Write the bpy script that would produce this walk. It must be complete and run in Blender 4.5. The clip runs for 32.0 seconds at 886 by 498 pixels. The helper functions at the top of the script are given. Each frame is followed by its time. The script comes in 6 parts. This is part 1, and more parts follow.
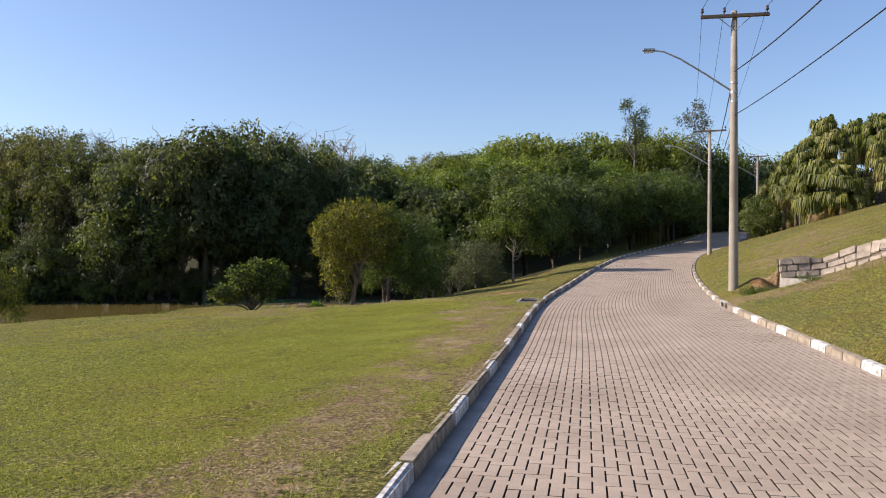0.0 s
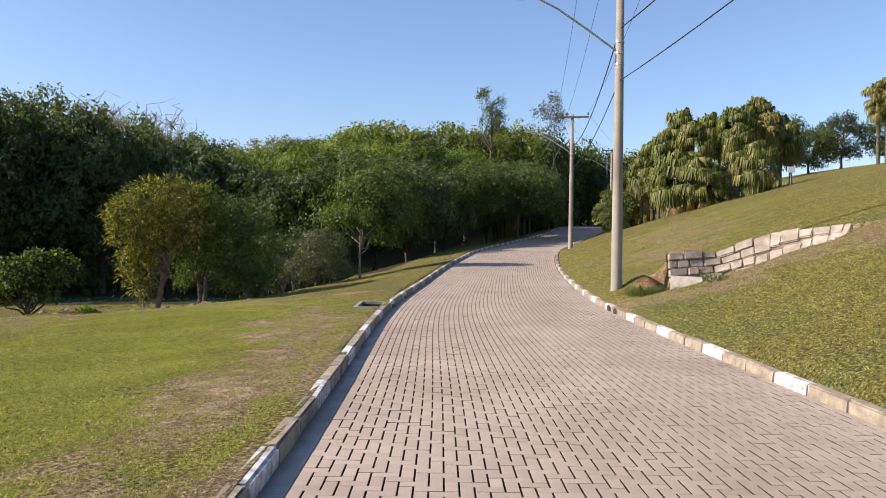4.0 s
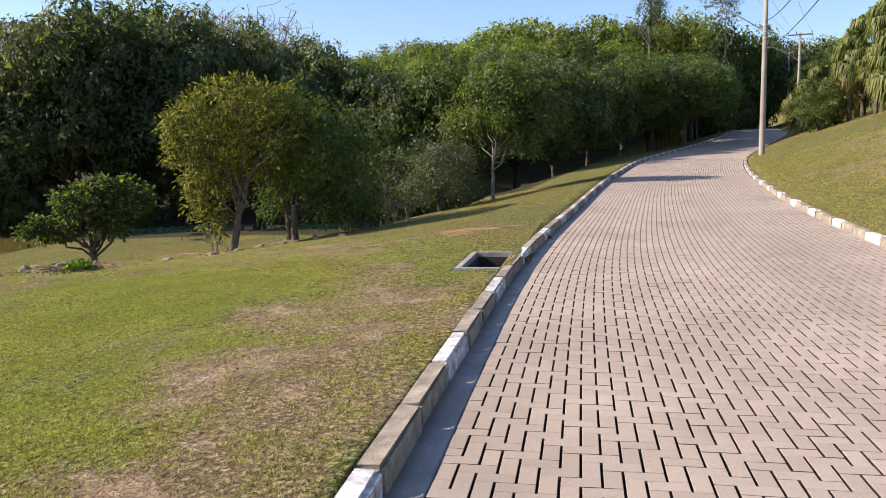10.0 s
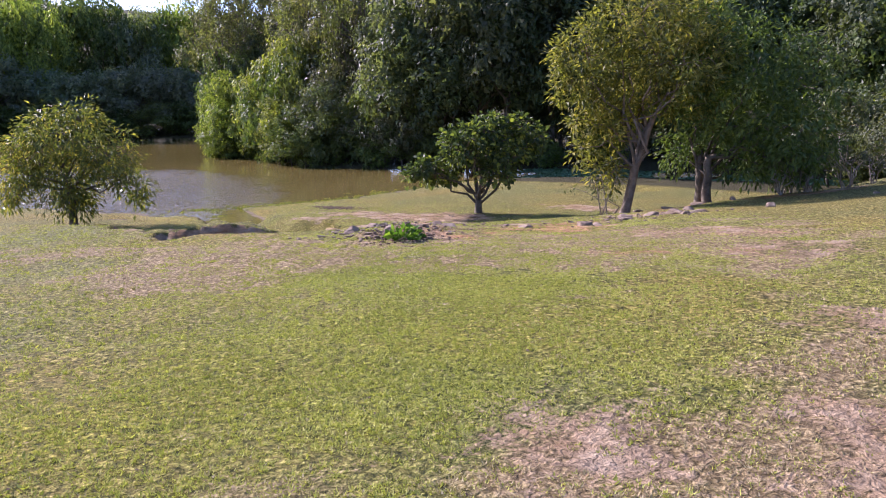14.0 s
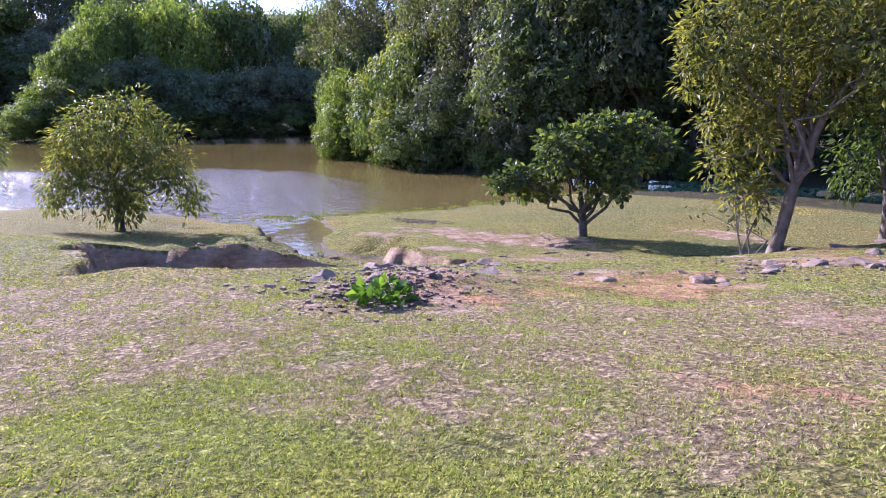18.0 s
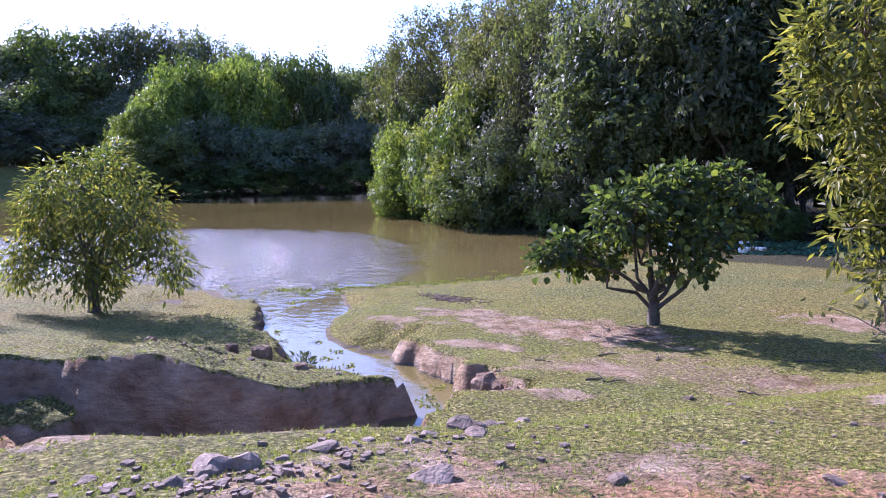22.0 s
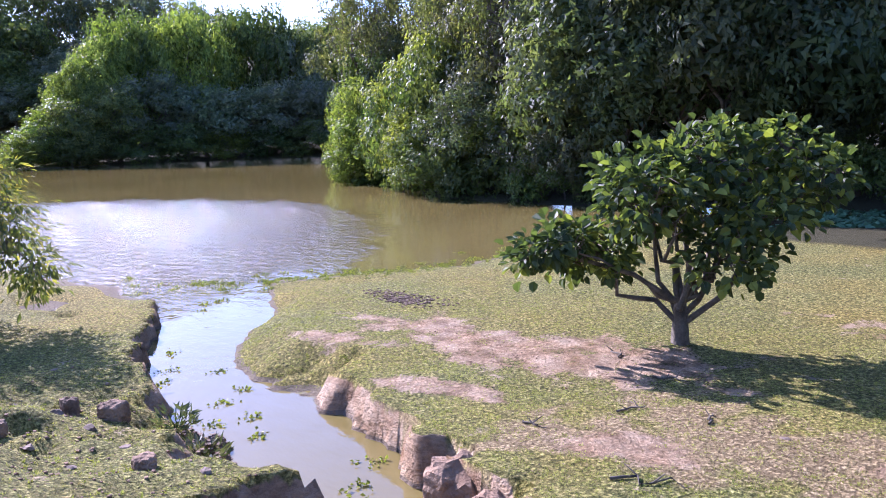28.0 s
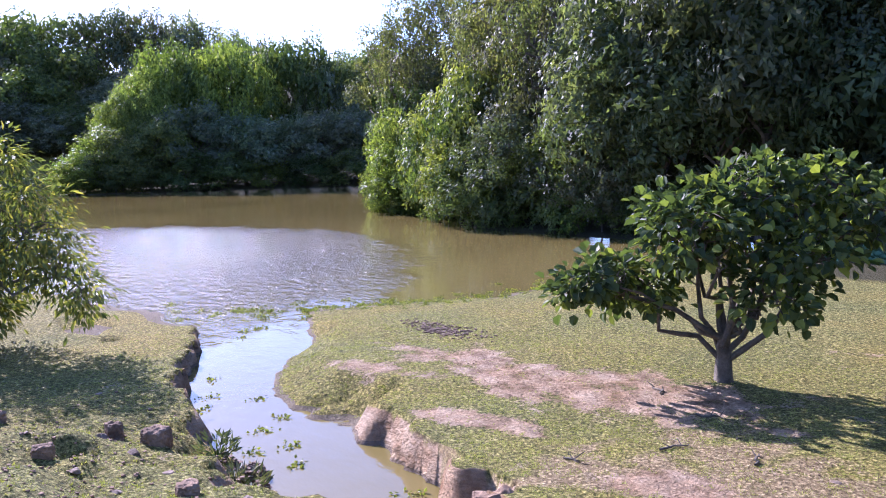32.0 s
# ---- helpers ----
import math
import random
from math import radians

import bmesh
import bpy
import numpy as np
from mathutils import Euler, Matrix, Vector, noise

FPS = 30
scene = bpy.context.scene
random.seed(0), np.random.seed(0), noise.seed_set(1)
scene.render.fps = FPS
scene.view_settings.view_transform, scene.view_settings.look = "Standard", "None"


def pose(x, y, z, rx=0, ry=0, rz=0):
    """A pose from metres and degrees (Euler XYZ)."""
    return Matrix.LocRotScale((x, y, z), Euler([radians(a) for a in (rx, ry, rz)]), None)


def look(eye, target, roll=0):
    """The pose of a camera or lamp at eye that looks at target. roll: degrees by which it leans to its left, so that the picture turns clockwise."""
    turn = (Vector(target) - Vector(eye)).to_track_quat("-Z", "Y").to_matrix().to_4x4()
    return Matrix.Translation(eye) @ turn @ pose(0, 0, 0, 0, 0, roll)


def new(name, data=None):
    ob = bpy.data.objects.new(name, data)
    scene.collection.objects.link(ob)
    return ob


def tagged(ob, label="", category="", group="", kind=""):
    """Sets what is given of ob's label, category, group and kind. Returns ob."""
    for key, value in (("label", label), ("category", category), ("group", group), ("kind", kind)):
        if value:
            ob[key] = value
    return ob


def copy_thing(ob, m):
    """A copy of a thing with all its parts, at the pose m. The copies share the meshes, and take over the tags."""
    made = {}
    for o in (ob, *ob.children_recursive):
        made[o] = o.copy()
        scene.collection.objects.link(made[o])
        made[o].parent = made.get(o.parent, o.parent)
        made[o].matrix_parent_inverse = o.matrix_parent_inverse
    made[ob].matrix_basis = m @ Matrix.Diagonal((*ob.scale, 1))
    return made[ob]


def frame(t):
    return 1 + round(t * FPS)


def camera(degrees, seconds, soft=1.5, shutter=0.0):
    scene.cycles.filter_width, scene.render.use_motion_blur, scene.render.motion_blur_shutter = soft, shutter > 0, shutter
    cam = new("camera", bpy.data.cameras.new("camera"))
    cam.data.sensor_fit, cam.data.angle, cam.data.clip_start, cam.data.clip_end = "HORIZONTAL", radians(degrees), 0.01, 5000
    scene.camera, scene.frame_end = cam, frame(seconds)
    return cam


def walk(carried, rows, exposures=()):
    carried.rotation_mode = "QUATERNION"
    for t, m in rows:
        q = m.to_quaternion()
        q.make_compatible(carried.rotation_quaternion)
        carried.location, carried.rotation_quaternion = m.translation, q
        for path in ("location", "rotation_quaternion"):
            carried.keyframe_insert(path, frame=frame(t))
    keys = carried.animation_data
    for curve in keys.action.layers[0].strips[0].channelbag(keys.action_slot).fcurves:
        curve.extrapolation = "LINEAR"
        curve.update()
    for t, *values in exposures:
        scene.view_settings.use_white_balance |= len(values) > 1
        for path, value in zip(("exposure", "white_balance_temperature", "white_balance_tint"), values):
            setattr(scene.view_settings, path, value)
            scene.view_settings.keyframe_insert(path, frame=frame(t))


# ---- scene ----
cam = camera(59.2, 32.0, soft=1.0)
METRES, EYE, TILT, LEAN, TURN = 31.0, 1.42, 0.0, 0.0, 10.4
ROWS = [
    (0.0, 0.0, 0.0, 0.0, 0.0, -0.36, -0.03),
    (0.5, 0.0038, 0.0228, -0.0012, -6.24, 0.11, -0.27),
    (1.0, 0.0078, 0.0441, -0.0008, -10.86, -0.05, -0.33),
    (1.5, 0.012, 0.0651, -0.0007, -10.64, 0.15, -0.35),
    (2.0, 0.015, 0.087, -0.0006, -11.02, 0.27, -0.41),
    (2.5, 0.0191, 0.1082, -0.0015, -11.1, 0.24, -0.44),
    (4.5, 0.0307, 0.1923, -0.0049, -9.91, -2.19, -0.86),
    (5.0, 0.0332, 0.2122, -0.0053, -6.97, -3.75, 0.65),
    (5.5, 0.0372, 0.2327, -0.0047, -5.97, -3.89, 0.54),
    (6.0, 0.042, 0.253, -0.0047, -5.06, -3.64, 0.37),
    (6.5, 0.0448, 0.2741, -0.0049, -4.7, -4.13, 0.38),
    (7.0, 0.0486, 0.2949, -0.0059, -3.19, -4.85, 0.35),
    (7.5, 0.0507, 0.3164, -0.007, -0.54, -6.74, 0.02),
    (8.0, 0.055, 0.3375, -0.0081, -0.31, -7.37, -0.26),
    (8.5, 0.057, 0.3571, -0.0082, 0.24, -7.39, 0.07),
    (9.0, 0.0595, 0.3769, -0.008, 0.27, -7.5, 1.19),
    (9.5, 0.0624, 0.3967, -0.008, 0.4, -7.23, 1.25),
    (10.0, 0.065, 0.417, -0.0075, 0.12, -7.08, 1.24),
    (10.5, 0.068, 0.4363, -0.0078, 0.06, -6.88, 1.09),
    (11.0, 0.0684, 0.4574, -0.0085, -0.06, -6.62, 0.46),
    (11.5, 0.0699, 0.477, -0.0094, -0.1, -6.3, 0.43),
    (12.0, 0.0672, 0.4956, -0.0105, 5.02, -6.43, 0.72),
    (12.5, 0.0636, 0.5137, -0.0109, 15.87, -6.19, 1.69),
    (13.0, 0.0573, 0.5318, -0.0114, 29.24, -6.64, 1.94),
    (13.5, 0.0488, 0.5495, -0.0083, 31.0, -10.75, 1.62),
    (14.0, 0.0443, 0.5671, -0.0084, 30.45, -10.98, 1.02),
    (14.5, 0.0377, 0.5845, -0.0089, 30.4, -11.16, 0.81),
    (16.5, 0.0253, 0.6523, -0.0123, 35.0, -10.14, -0.36),
    (17.0, 0.0165, 0.6692, -0.0157, 39.77, -10.39, -0.79),
    (17.5, 0.0099, 0.6866, -0.0166, 40.13, -10.73, 0.6),
    (18.0, 0.0032, 0.7042, -0.0175, 40.92, -10.5, 0.31),
    (18.5, -0.0034, 0.7222, -0.0173, 41.05, -10.53, 0.15),
    (19.0, -0.0078, 0.7393, -0.0176, 46.28, -10.57, 0.26),
    (19.5, -0.0142, 0.7568, -0.0179, 45.92, -10.27, -0.18),
    (20.0, -0.0188, 0.7734, -0.0185, 42.86, -9.91, 0.21),
    (20.5, -0.0263, 0.7866, -0.0178, 42.84, -9.7, 0.34),
    (21.0, -0.0363, 0.7986, -0.017, 42.67, -9.6, 0.58),
    (21.5, -0.0453, 0.8108, -0.0179, 45.27, -6.77, 1.5),
    (22.0, -0.0591, 0.8229, -0.0195, 46.71, -6.5, 1.24),
    (22.5, -0.0709, 0.8358, -0.0197, 46.39, -6.49, 1.21),
    (23.0, -0.0819, 0.8485, -0.0194, 46.21, -7.46, 1.52),
    (23.5, -0.0949, 0.8598, -0.0198, 45.78, -7.94, 1.49),
    (24.0, -0.1063, 0.8707, -0.0209, 45.89, -8.29, 1.97),
    (24.5, -0.1174, 0.8807, -0.0216, 45.64, -7.91, 1.62),
    (25.0, -0.127, 0.891, -0.0208, 45.48, -7.41, 1.57),
    (25.5, -0.1326, 0.9023, -0.0213, 45.4, -7.26, 1.4),
    (27.5, -0.1457, 0.9213, -0.0206, 45.3, -8.25, 2.06),
    (28.0, -0.147, 0.9194, -0.0202, 44.3, -9.5, 1.8),
    (28.5, -0.147, 0.9185, -0.0203, 42.46, -9.87, 1.07),
    (29.0, -0.1472, 0.918, -0.0203, 41.39, -9.95, 0.55),
    (29.5, -0.1469, 0.9177, -0.0203, 40.5, -9.79, 0.26),
    (30.0, -0.1467, 0.9187, -0.0201, 37.16, -9.65, -0.38),
    (30.5, -0.1467, 0.9189, -0.02, 35.91, -9.33, -0.25),
    (31.0, -0.1473, 0.9183, -0.0196, 39.13, -8.66, 0.62),
    (31.5, -0.1482, 0.9174, -0.0194, 44.54, -7.98, 1.4),
    (32.0, -0.1484, 0.9169, -0.0193, 46.88, -7.23, 1.31),
]
walk(cam, [(t, pose(0, 0, EYE, TILT, LEAN, TURN) @ pose(METRES * x, METRES * y, METRES * z, 90 + pitch, roll, yaw)) for t, x, y, z, yaw, pitch, roll in ROWS],
     [(0.0, 0.58, 6700, 19), (8.0, 0.84, 6550, 18), (11.5, 0.94, 6450, 20), (13.0, 1.2, 6000, 35), (17.0, 1.5, 5330, 42), (19.0, 1.6, 5130, 45), (21.4, 1.70, 5080, 45), (22.0, 1.46, 5080, 44), (22.7, 1.64, 5090, 44), (24.0, 1.88, 5150, 41), (28.0, 1.75, 5180, 40), (31.0, 1.84, 5180, 40), (32.0, 1.68, 5180, 40)])

# ---- world, sun ----
SUN_EL, SUN_AZ = 31.0, 262.0   # degrees; azimuth clockwise from +y
world = bpy.data.worlds.new("sky")
scene.world = world
world.use_nodes = True
wn = world.node_tree
sky = wn.nodes.new("ShaderNodeTexSky")
sky.sky_type, sky.sun_disc = "NISHITA", False
sky.sun_elevation, sky.sun_rotation = radians(SUN_EL), radians(SUN_AZ)
sky.air_density, sky.dust_density, sky.ozone_density = 1.0, 0.85, 4.5
wn.links.new(sky.outputs[0], wn.nodes["Background"].inputs[0])
wn.nodes["Background"].inputs[1].default_value = 0.12
sun_data = bpy.data.lights.new("sun", "SUN")
sun_data.energy, sun_data.angle, sun_data.color = 5.0, radians(0.53), (1.0, 0.92, 0.80)
sun = new("sun", sun_data)
ce, se = math.cos(radians(SUN_EL)), math.sin(radians(SUN_EL))
SUN_DIR = Vector((ce * math.sin(radians(SUN_AZ)), ce * math.cos(radians(SUN_AZ)), se))
sun.matrix_world = look(SUN_DIR * 100, (0, 0, 0))

# ---- materials ----
def nodes_of(name):
    m = bpy.data.materials.new(name)
    m.use_nodes = True
    return m, m.node_tree, m.node_tree.nodes["Principled BSDF"]


def noise_node(nt, vec, scale, detail=4.0, rough=0.55):
    n = nt.nodes.new("ShaderNodeTexNoise")
    n.inputs["Scale"].default_value, n.inputs["Detail"].default_value, n.inputs["Roughness"].default_value = scale, detail, rough
    if vec is not None:
        nt.links.new(vec, n.inputs["Vector"])
    return n.outputs["Fac"]


def ramp(nt, fac, stops):
    r = nt.nodes.new("ShaderNodeValToRGB")
    el = r.color_ramp.elements
    while len(el) < len(stops):
        el.new(0.5)
    for e, (p, c) in zip(el, stops):
        e.position, e.color = p, (*c, 1) if len(c) == 3 else c
    nt.links.new(fac, r.inputs[0])
    return r.outputs[0]


def mix(nt, fac, a, b, blend="MIX"):
    n = nt.nodes.new("ShaderNodeMix")
    n.data_type, n.blend_type = "RGBA", blend
    for sock, v in ((n.inputs[0], fac), (n.inputs[6], a), (n.inputs[7], b)):
        if isinstance(v, (int, float)):
            sock.default_value = v
        elif isinstance(v, tuple):
            sock.default_value = (*v, 1)
        else:
            nt.links.new(v, sock)
    return n.outputs[2]


def calc(nt, op, a, b=0.0):
    n = nt.nodes.new("ShaderNodeMath")
    n.operation = op
    for sock, v in zip(n.inputs, (a, b)):
        if isinstance(v, (int, float)):
            sock.default_value = v
        else:
            nt.links.new(v, sock)
    return n.outputs[0]


def bump(nt, b, height, strength=0.4, distance=0.02):
    n = nt.nodes.new("ShaderNodeBump")
    n.inputs["Strength"].default_value, n.inputs["Distance"].default_value = strength, distance
    nt.links.new(height, n.inputs["Height"])
    nt.links.new(n.outputs[0], b.inputs["Normal"])


def object_vec(nt):
    return nt.nodes.new("ShaderNodeTexCoord").outputs["Object"]


def world_vec(nt):
    return nt.nodes.new("ShaderNodeNewGeometry").outputs["Position"]


def rough_material(name, dark, light, scale=3.0, fine=60.0, rough=0.85, relief=0.4, depth=0.01, vary=0.0, where="world", metal=0.0):
    """A surface with large stains, fine grain and relief; vary: lightness from piece to piece."""
    m, nt, b = nodes_of(name)
    v = world_vec(nt) if where == "world" else object_vec(nt)
    big, small = noise_node(nt, v, scale, 5), noise_node(nt, v, fine, 3)
    col = ramp(nt, big, [(0.3, dark), (0.7, light)])
    col = mix(nt, 0.55, col, ramp(nt, small, [(0.25, (0.55, 0.55, 0.55)), (0.75, (1.3, 1.3, 1.3))]), "MULTIPLY")
    if vary:
        r = nt.nodes.new("ShaderNodeObjectInfo").outputs["Random"]
        r2 = nt.nodes.new("ShaderNodeNewGeometry").outputs["Random Per Island"]
        f = calc(nt, "FRACT", calc(nt, "ADD", r, r2))
        col = mix(nt, 1.0, col, ramp(nt, f, [(0, (1 - vary,) * 3), (1, (1 + vary,) * 3)]), "MULTIPLY")
    nt.links.new(col, b.inputs["Base Color"])
    b.inputs["Roughness"].default_value, b.inputs["Metallic"].default_value = rough, metal
    b.inputs["Specular IOR Level"].default_value = 0.3
    bump(nt, b, calc(nt, "ADD", small, calc(nt, "MULTIPLY", big, 2.0)), relief, depth)
    return m


def leaf_material(name, dark, light, tip, trans=0.35, rough=0.5, hue=0.12, gloss=0.22, vary=0.0):
    """Leaves that let light through; colour goes from leaf to leaf and from tree to tree."""
    m, nt, b = nodes_of(name)
    isl = nt.nodes.new("ShaderNodeNewGeometry").outputs["Random Per Island"]
    obr = nt.nodes.new("ShaderNodeObjectInfo").outputs["Random"]
    patch = noise_node(nt, world_vec(nt), 0.9, 2)
    f = calc(nt, "ADD", calc(nt, "MULTIPLY", isl, 0.55), calc(nt, "MULTIPLY", patch, 0.5))
    col = ramp(nt, f, [(0.2, dark), (0.62, light), (0.97, tip)])
    col = mix(nt, 1.0, col, ramp(nt, obr, [(0, (1 - hue, 1, 1 - hue)), (1, (1 + hue, 1, 1))]), "MULTIPLY")
    if vary:
        col = mix(nt, 1.0, col, ramp(nt, calc(nt, "FRACT", calc(nt, "MULTIPLY", obr, 7.0)), [(0, (1 - vary,) * 3), (1, (1 + vary,) * 3)]), "MULTIPLY")
    nt.links.new(col, b.inputs["Base Color"])
    b.inputs["Roughness"].default_value = rough
    b.inputs["Specular IOR Level"].default_value = gloss
    t = nt.nodes.new("ShaderNodeBsdfTranslucent")
    nt.links.new(mix(nt, 1.0, col, (1.25, 1.35, 0.5), "MULTIPLY"), t.inputs[0])
    ms = nt.nodes.new("ShaderNodeMixShader")
    ms.inputs[0].default_value = trans
    nt.links.new(b.outputs[0], ms.inputs[1])
    nt.links.new(t.outputs[0], ms.inputs[2])
    nt.links.new(ms.outputs[0], nt.nodes["Material Output"].inputs[0])
    return m


LEAF_DARK = leaf_material("leaf_dark_green", (0.048, 0.066, 0.038), (0.106, 0.134, 0.068), (0.21, 0.23, 0.105), 0.5, vary=0.3)
LEAF_MID = leaf_material("leaf_mid_green", (0.036, 0.056, 0.018), (0.092, 0.122, 0.035), (0.20, 0.225, 0.06), 0.4, vary=0.32)
LEAF_LIGHT = leaf_material("leaf_light_green", (0.065, 0.09, 0.024), (0.16, 0.20, 0.044), (0.31, 0.33, 0.075), 0.5, vary=0.25)
LEAF_MANGO = leaf_material("leaf_mango", (0.052, 0.066, 0.02), (0.165, 0.178, 0.045), (0.44, 0.39, 0.09), 0.45)
LEAF_WILLOW = leaf_material("leaf_willow", (0.06, 0.08, 0.025), (0.15, 0.17, 0.045), (0.48, 0.38, 0.09), 0.45)
LEAF_OLIVE = leaf_material("leaf_olive", (0.05, 0.06, 0.028), (0.12, 0.13, 0.055), (0.25, 0.24, 0.10), 0.45, vary=0.25)
# paler and bluer leaves: the haze of distance is put into their colour
LEAF_HAZY = leaf_material("leaf_hazed_blue_green", (0.07, 0.09, 0.066), (0.135, 0.16, 0.11), (0.25, 0.27, 0.17), 0.5, vary=0.3)
LEAF_GREY = leaf_material("leaf_grey_green", (0.05, 0.065, 0.035), (0.10, 0.115, 0.06), (0.17, 0.17, 0.10), 0.3)
LEAF_BROAD = leaf_material("leaf_broad", (0.034, 0.05, 0.024), (0.09, 0.118, 0.044), (0.36, 0.37, 0.06), 0.4, 0.5)
LEAF_PALM = leaf_material("leaf_palm", (0.055, 0.07, 0.02), (0.165, 0.172, 0.045), (0.42, 0.36, 0.10), 0.4, 0.5)
LEAF_DRY = leaf_material("leaf_dry", (0.14, 0.10, 0.04), (0.24, 0.18, 0.08), (0.33, 0.26, 0.12), 0.2, 0.7)
LEAF_BRIGHT = leaf_material("leaf_bright_green", (0.05, 0.10, 0.015), (0.12, 0.20, 0.025), (0.30, 0.36, 0.05), 0.4)
BARK = rough_material("bark", (0.06, 0.05, 0.035), (0.17, 0.14, 0.10), 6, 40, 0.9, 0.8, 0.02)
BARK_PALE = rough_material("bark_pale", (0.15, 0.12, 0.085), (0.32, 0.27, 0.20), 6, 50, 0.85, 0.5, 0.01)
BARK_BROWN = rough_material("bark_brown", (0.10, 0.075, 0.05), (0.24, 0.185, 0.13), 6, 50, 0.88, 0.6, 0.012)
CONCRETE = rough_material("concrete_grey", (0.24, 0.22, 0.19), (0.40, 0.37, 0.32), 5, 90, 0.9, 0.4, 0.006)
POLE_CONCRETE = rough_material("pole_concrete", (0.22, 0.19, 0.15), (0.34, 0.30, 0.24), 1.2, 120, 0.85, 0.3, 0.004)
KERB_GREY = rough_material("kerb_concrete", (0.19, 0.155, 0.11), (0.40, 0.335, 0.25), 7, 80, 0.92, 0.6, 0.008, 0.12)
KERB_WHITE = rough_material("kerb_white_paint", (0.24, 0.22, 0.19), (0.80, 0.785, 0.75), 11, 55, 0.8, 0.5, 0.005, 0.08)
PAVER = rough_material("paver_concrete", (0.315, 0.25, 0.19), (0.43, 0.345, 0.27), 0.6, 130, 0.88, 0.35, 0.003, 0.07)
JOINT = rough_material("joint_soil", (0.022, 0.018, 0.014), (0.06, 0.05, 0.038), 5, 90, 0.95, 0.6, 0.01)
GUTTER = rough_material("gutter_concrete", (0.26, 0.23, 0.20), (0.42, 0.37, 0.33), 2.5, 100, 0.9, 0.4, 0.004)
STONE = rough_material("wall_stone", (0.27, 0.22, 0.165), (0.47, 0.40, 0.315), 4, 45, 0.92, 0.8, 0.015, 0.16)
MORTAR = rough_material("wall_mortar", (0.13, 0.10, 0.07), (0.26, 0.21, 0.155), 5, 70, 0.95, 0.6, 0.01)
ROCK = rough_material("rubble_rock", (0.125, 0.085, 0.055), (0.30, 0.225, 0.155), 6, 50, 0.9, 0.8, 0.02, 0.25)
METAL = rough_material("galvanised_metal", (0.30, 0.31, 0.32), (0.48, 0.48, 0.48), 8, 60, 0.5, 0.1, 0.002, metal=0.6)
WOOD_ARM = rough_material("arm_wood", (0.07, 0.05, 0.035), (0.16, 0.12, 0.09), 5, 60, 0.9, 0.5, 0.005)
CABLE = rough_material("cable_black", (0.015, 0.015, 0.015), (0.03, 0.03, 0.03), 5, 60, 0.6, 0.1, 0.002)
PORCELAIN = rough_material("insulator_brown", (0.05, 0.03, 0.025), (0.09, 0.06, 0.05), 5, 60, 0.25, 0.1, 0.001)
LENS = rough_material("lamp_lens", (0.5, 0.5, 0.48), (0.7, 0.7, 0.68), 5, 60, 0.25, 0.1, 0.001)
SIGN_WHITE = rough_material("sign_white", (0.7, 0.7, 0.7), (0.82, 0.82, 0.82), 3, 60, 0.5, 0.1, 0.001)
# near black: the shade inside drain holes, put into the colour
HOLE_SHADE = rough_material("hole_shade", (0.03, 0.026, 0.022), (0.07, 0.06, 0.05), 5, 60, 0.95, 0.5, 0.01)
BRICK = rough_material("fire_brick", (0.28, 0.09, 0.045), (0.42, 0.15, 0.08), 5, 70, 0.9, 0.5, 0.006, 0.2)


# ---- mesh helpers ----
def make_mesh(name, verts, faces, mat, smooth=False):
    """A mesh from arrays; faces is an (n, k) array of one kind, or a list of such arrays."""
    me = bpy.data.meshes.new(name)
    verts = np.asarray(verts, dtype=np.float32).reshape(-1, 3)
    groups = faces if isinstance(faces, list) else [faces]
    groups = [np.asarray(g, dtype=np.int32) for g in groups if len(g)]
    loops = np.concatenate([g.ravel() for g in groups])
    sizes = np.concatenate([np.full(len(g), g.shape[1], dtype=np.int32) for g in groups])
    starts = np.concatenate([[0], np.cumsum(sizes)[:-1]]).astype(np.int32)
    me.vertices.add(len(verts))
    me.vertices.foreach_set("co", verts.ravel())
    me.loops.add(len(loops))
    me.loops.foreach_set("vertex_index", loops)
    me.polygons.add(len(sizes))
    me.polygons.foreach_set("loop_start", starts)
    me.polygons.foreach_set("loop_total", sizes)
    me.polygons.foreach_set("use_smooth", np.full(len(sizes), bool(smooth)))
    me.update(calc_edges=True)
    me.validate()
    me.materials.append(mat)
    return me


def child(name, me, parent, label=""):
    ob = new(name, me)
    ob.parent = parent
    return tagged(ob, label)


def part(name, bm, mat, parent, label=""):
    me = bpy.data.meshes.new(name)
    bm.to_mesh(me)
    bm.free()
    me.materials.append(mat)
    return child(name, me, parent, label)


def thing(name, x, y, z, label, category, group="", kind="", rz=0.0, scale=1.0):
    ob = new(name)
    ob.empty_display_size = 0.2
    ob.matrix_world = pose(x, y, z, 0, 0, rz) @ Matrix.Scale(scale, 4)
    return tagged(ob, label, category, group, kind)


def box(bm, cx, cy, cz, sx, sy, sz, rz=0.0, bevel=0.0):
    made = bmesh.ops.create_cube(bm, size=1.0, matrix=pose(cx, cy, cz, 0, 0, rz) @ Matrix.Diagonal((sx, sy, sz, 1)))
    if bevel:
        vs = set(made["verts"])
        bmesh.ops.bevel(bm, geom=[e for e in bm.edges if e.verts[0] in vs], offset=bevel, segments=2, affect="EDGES")


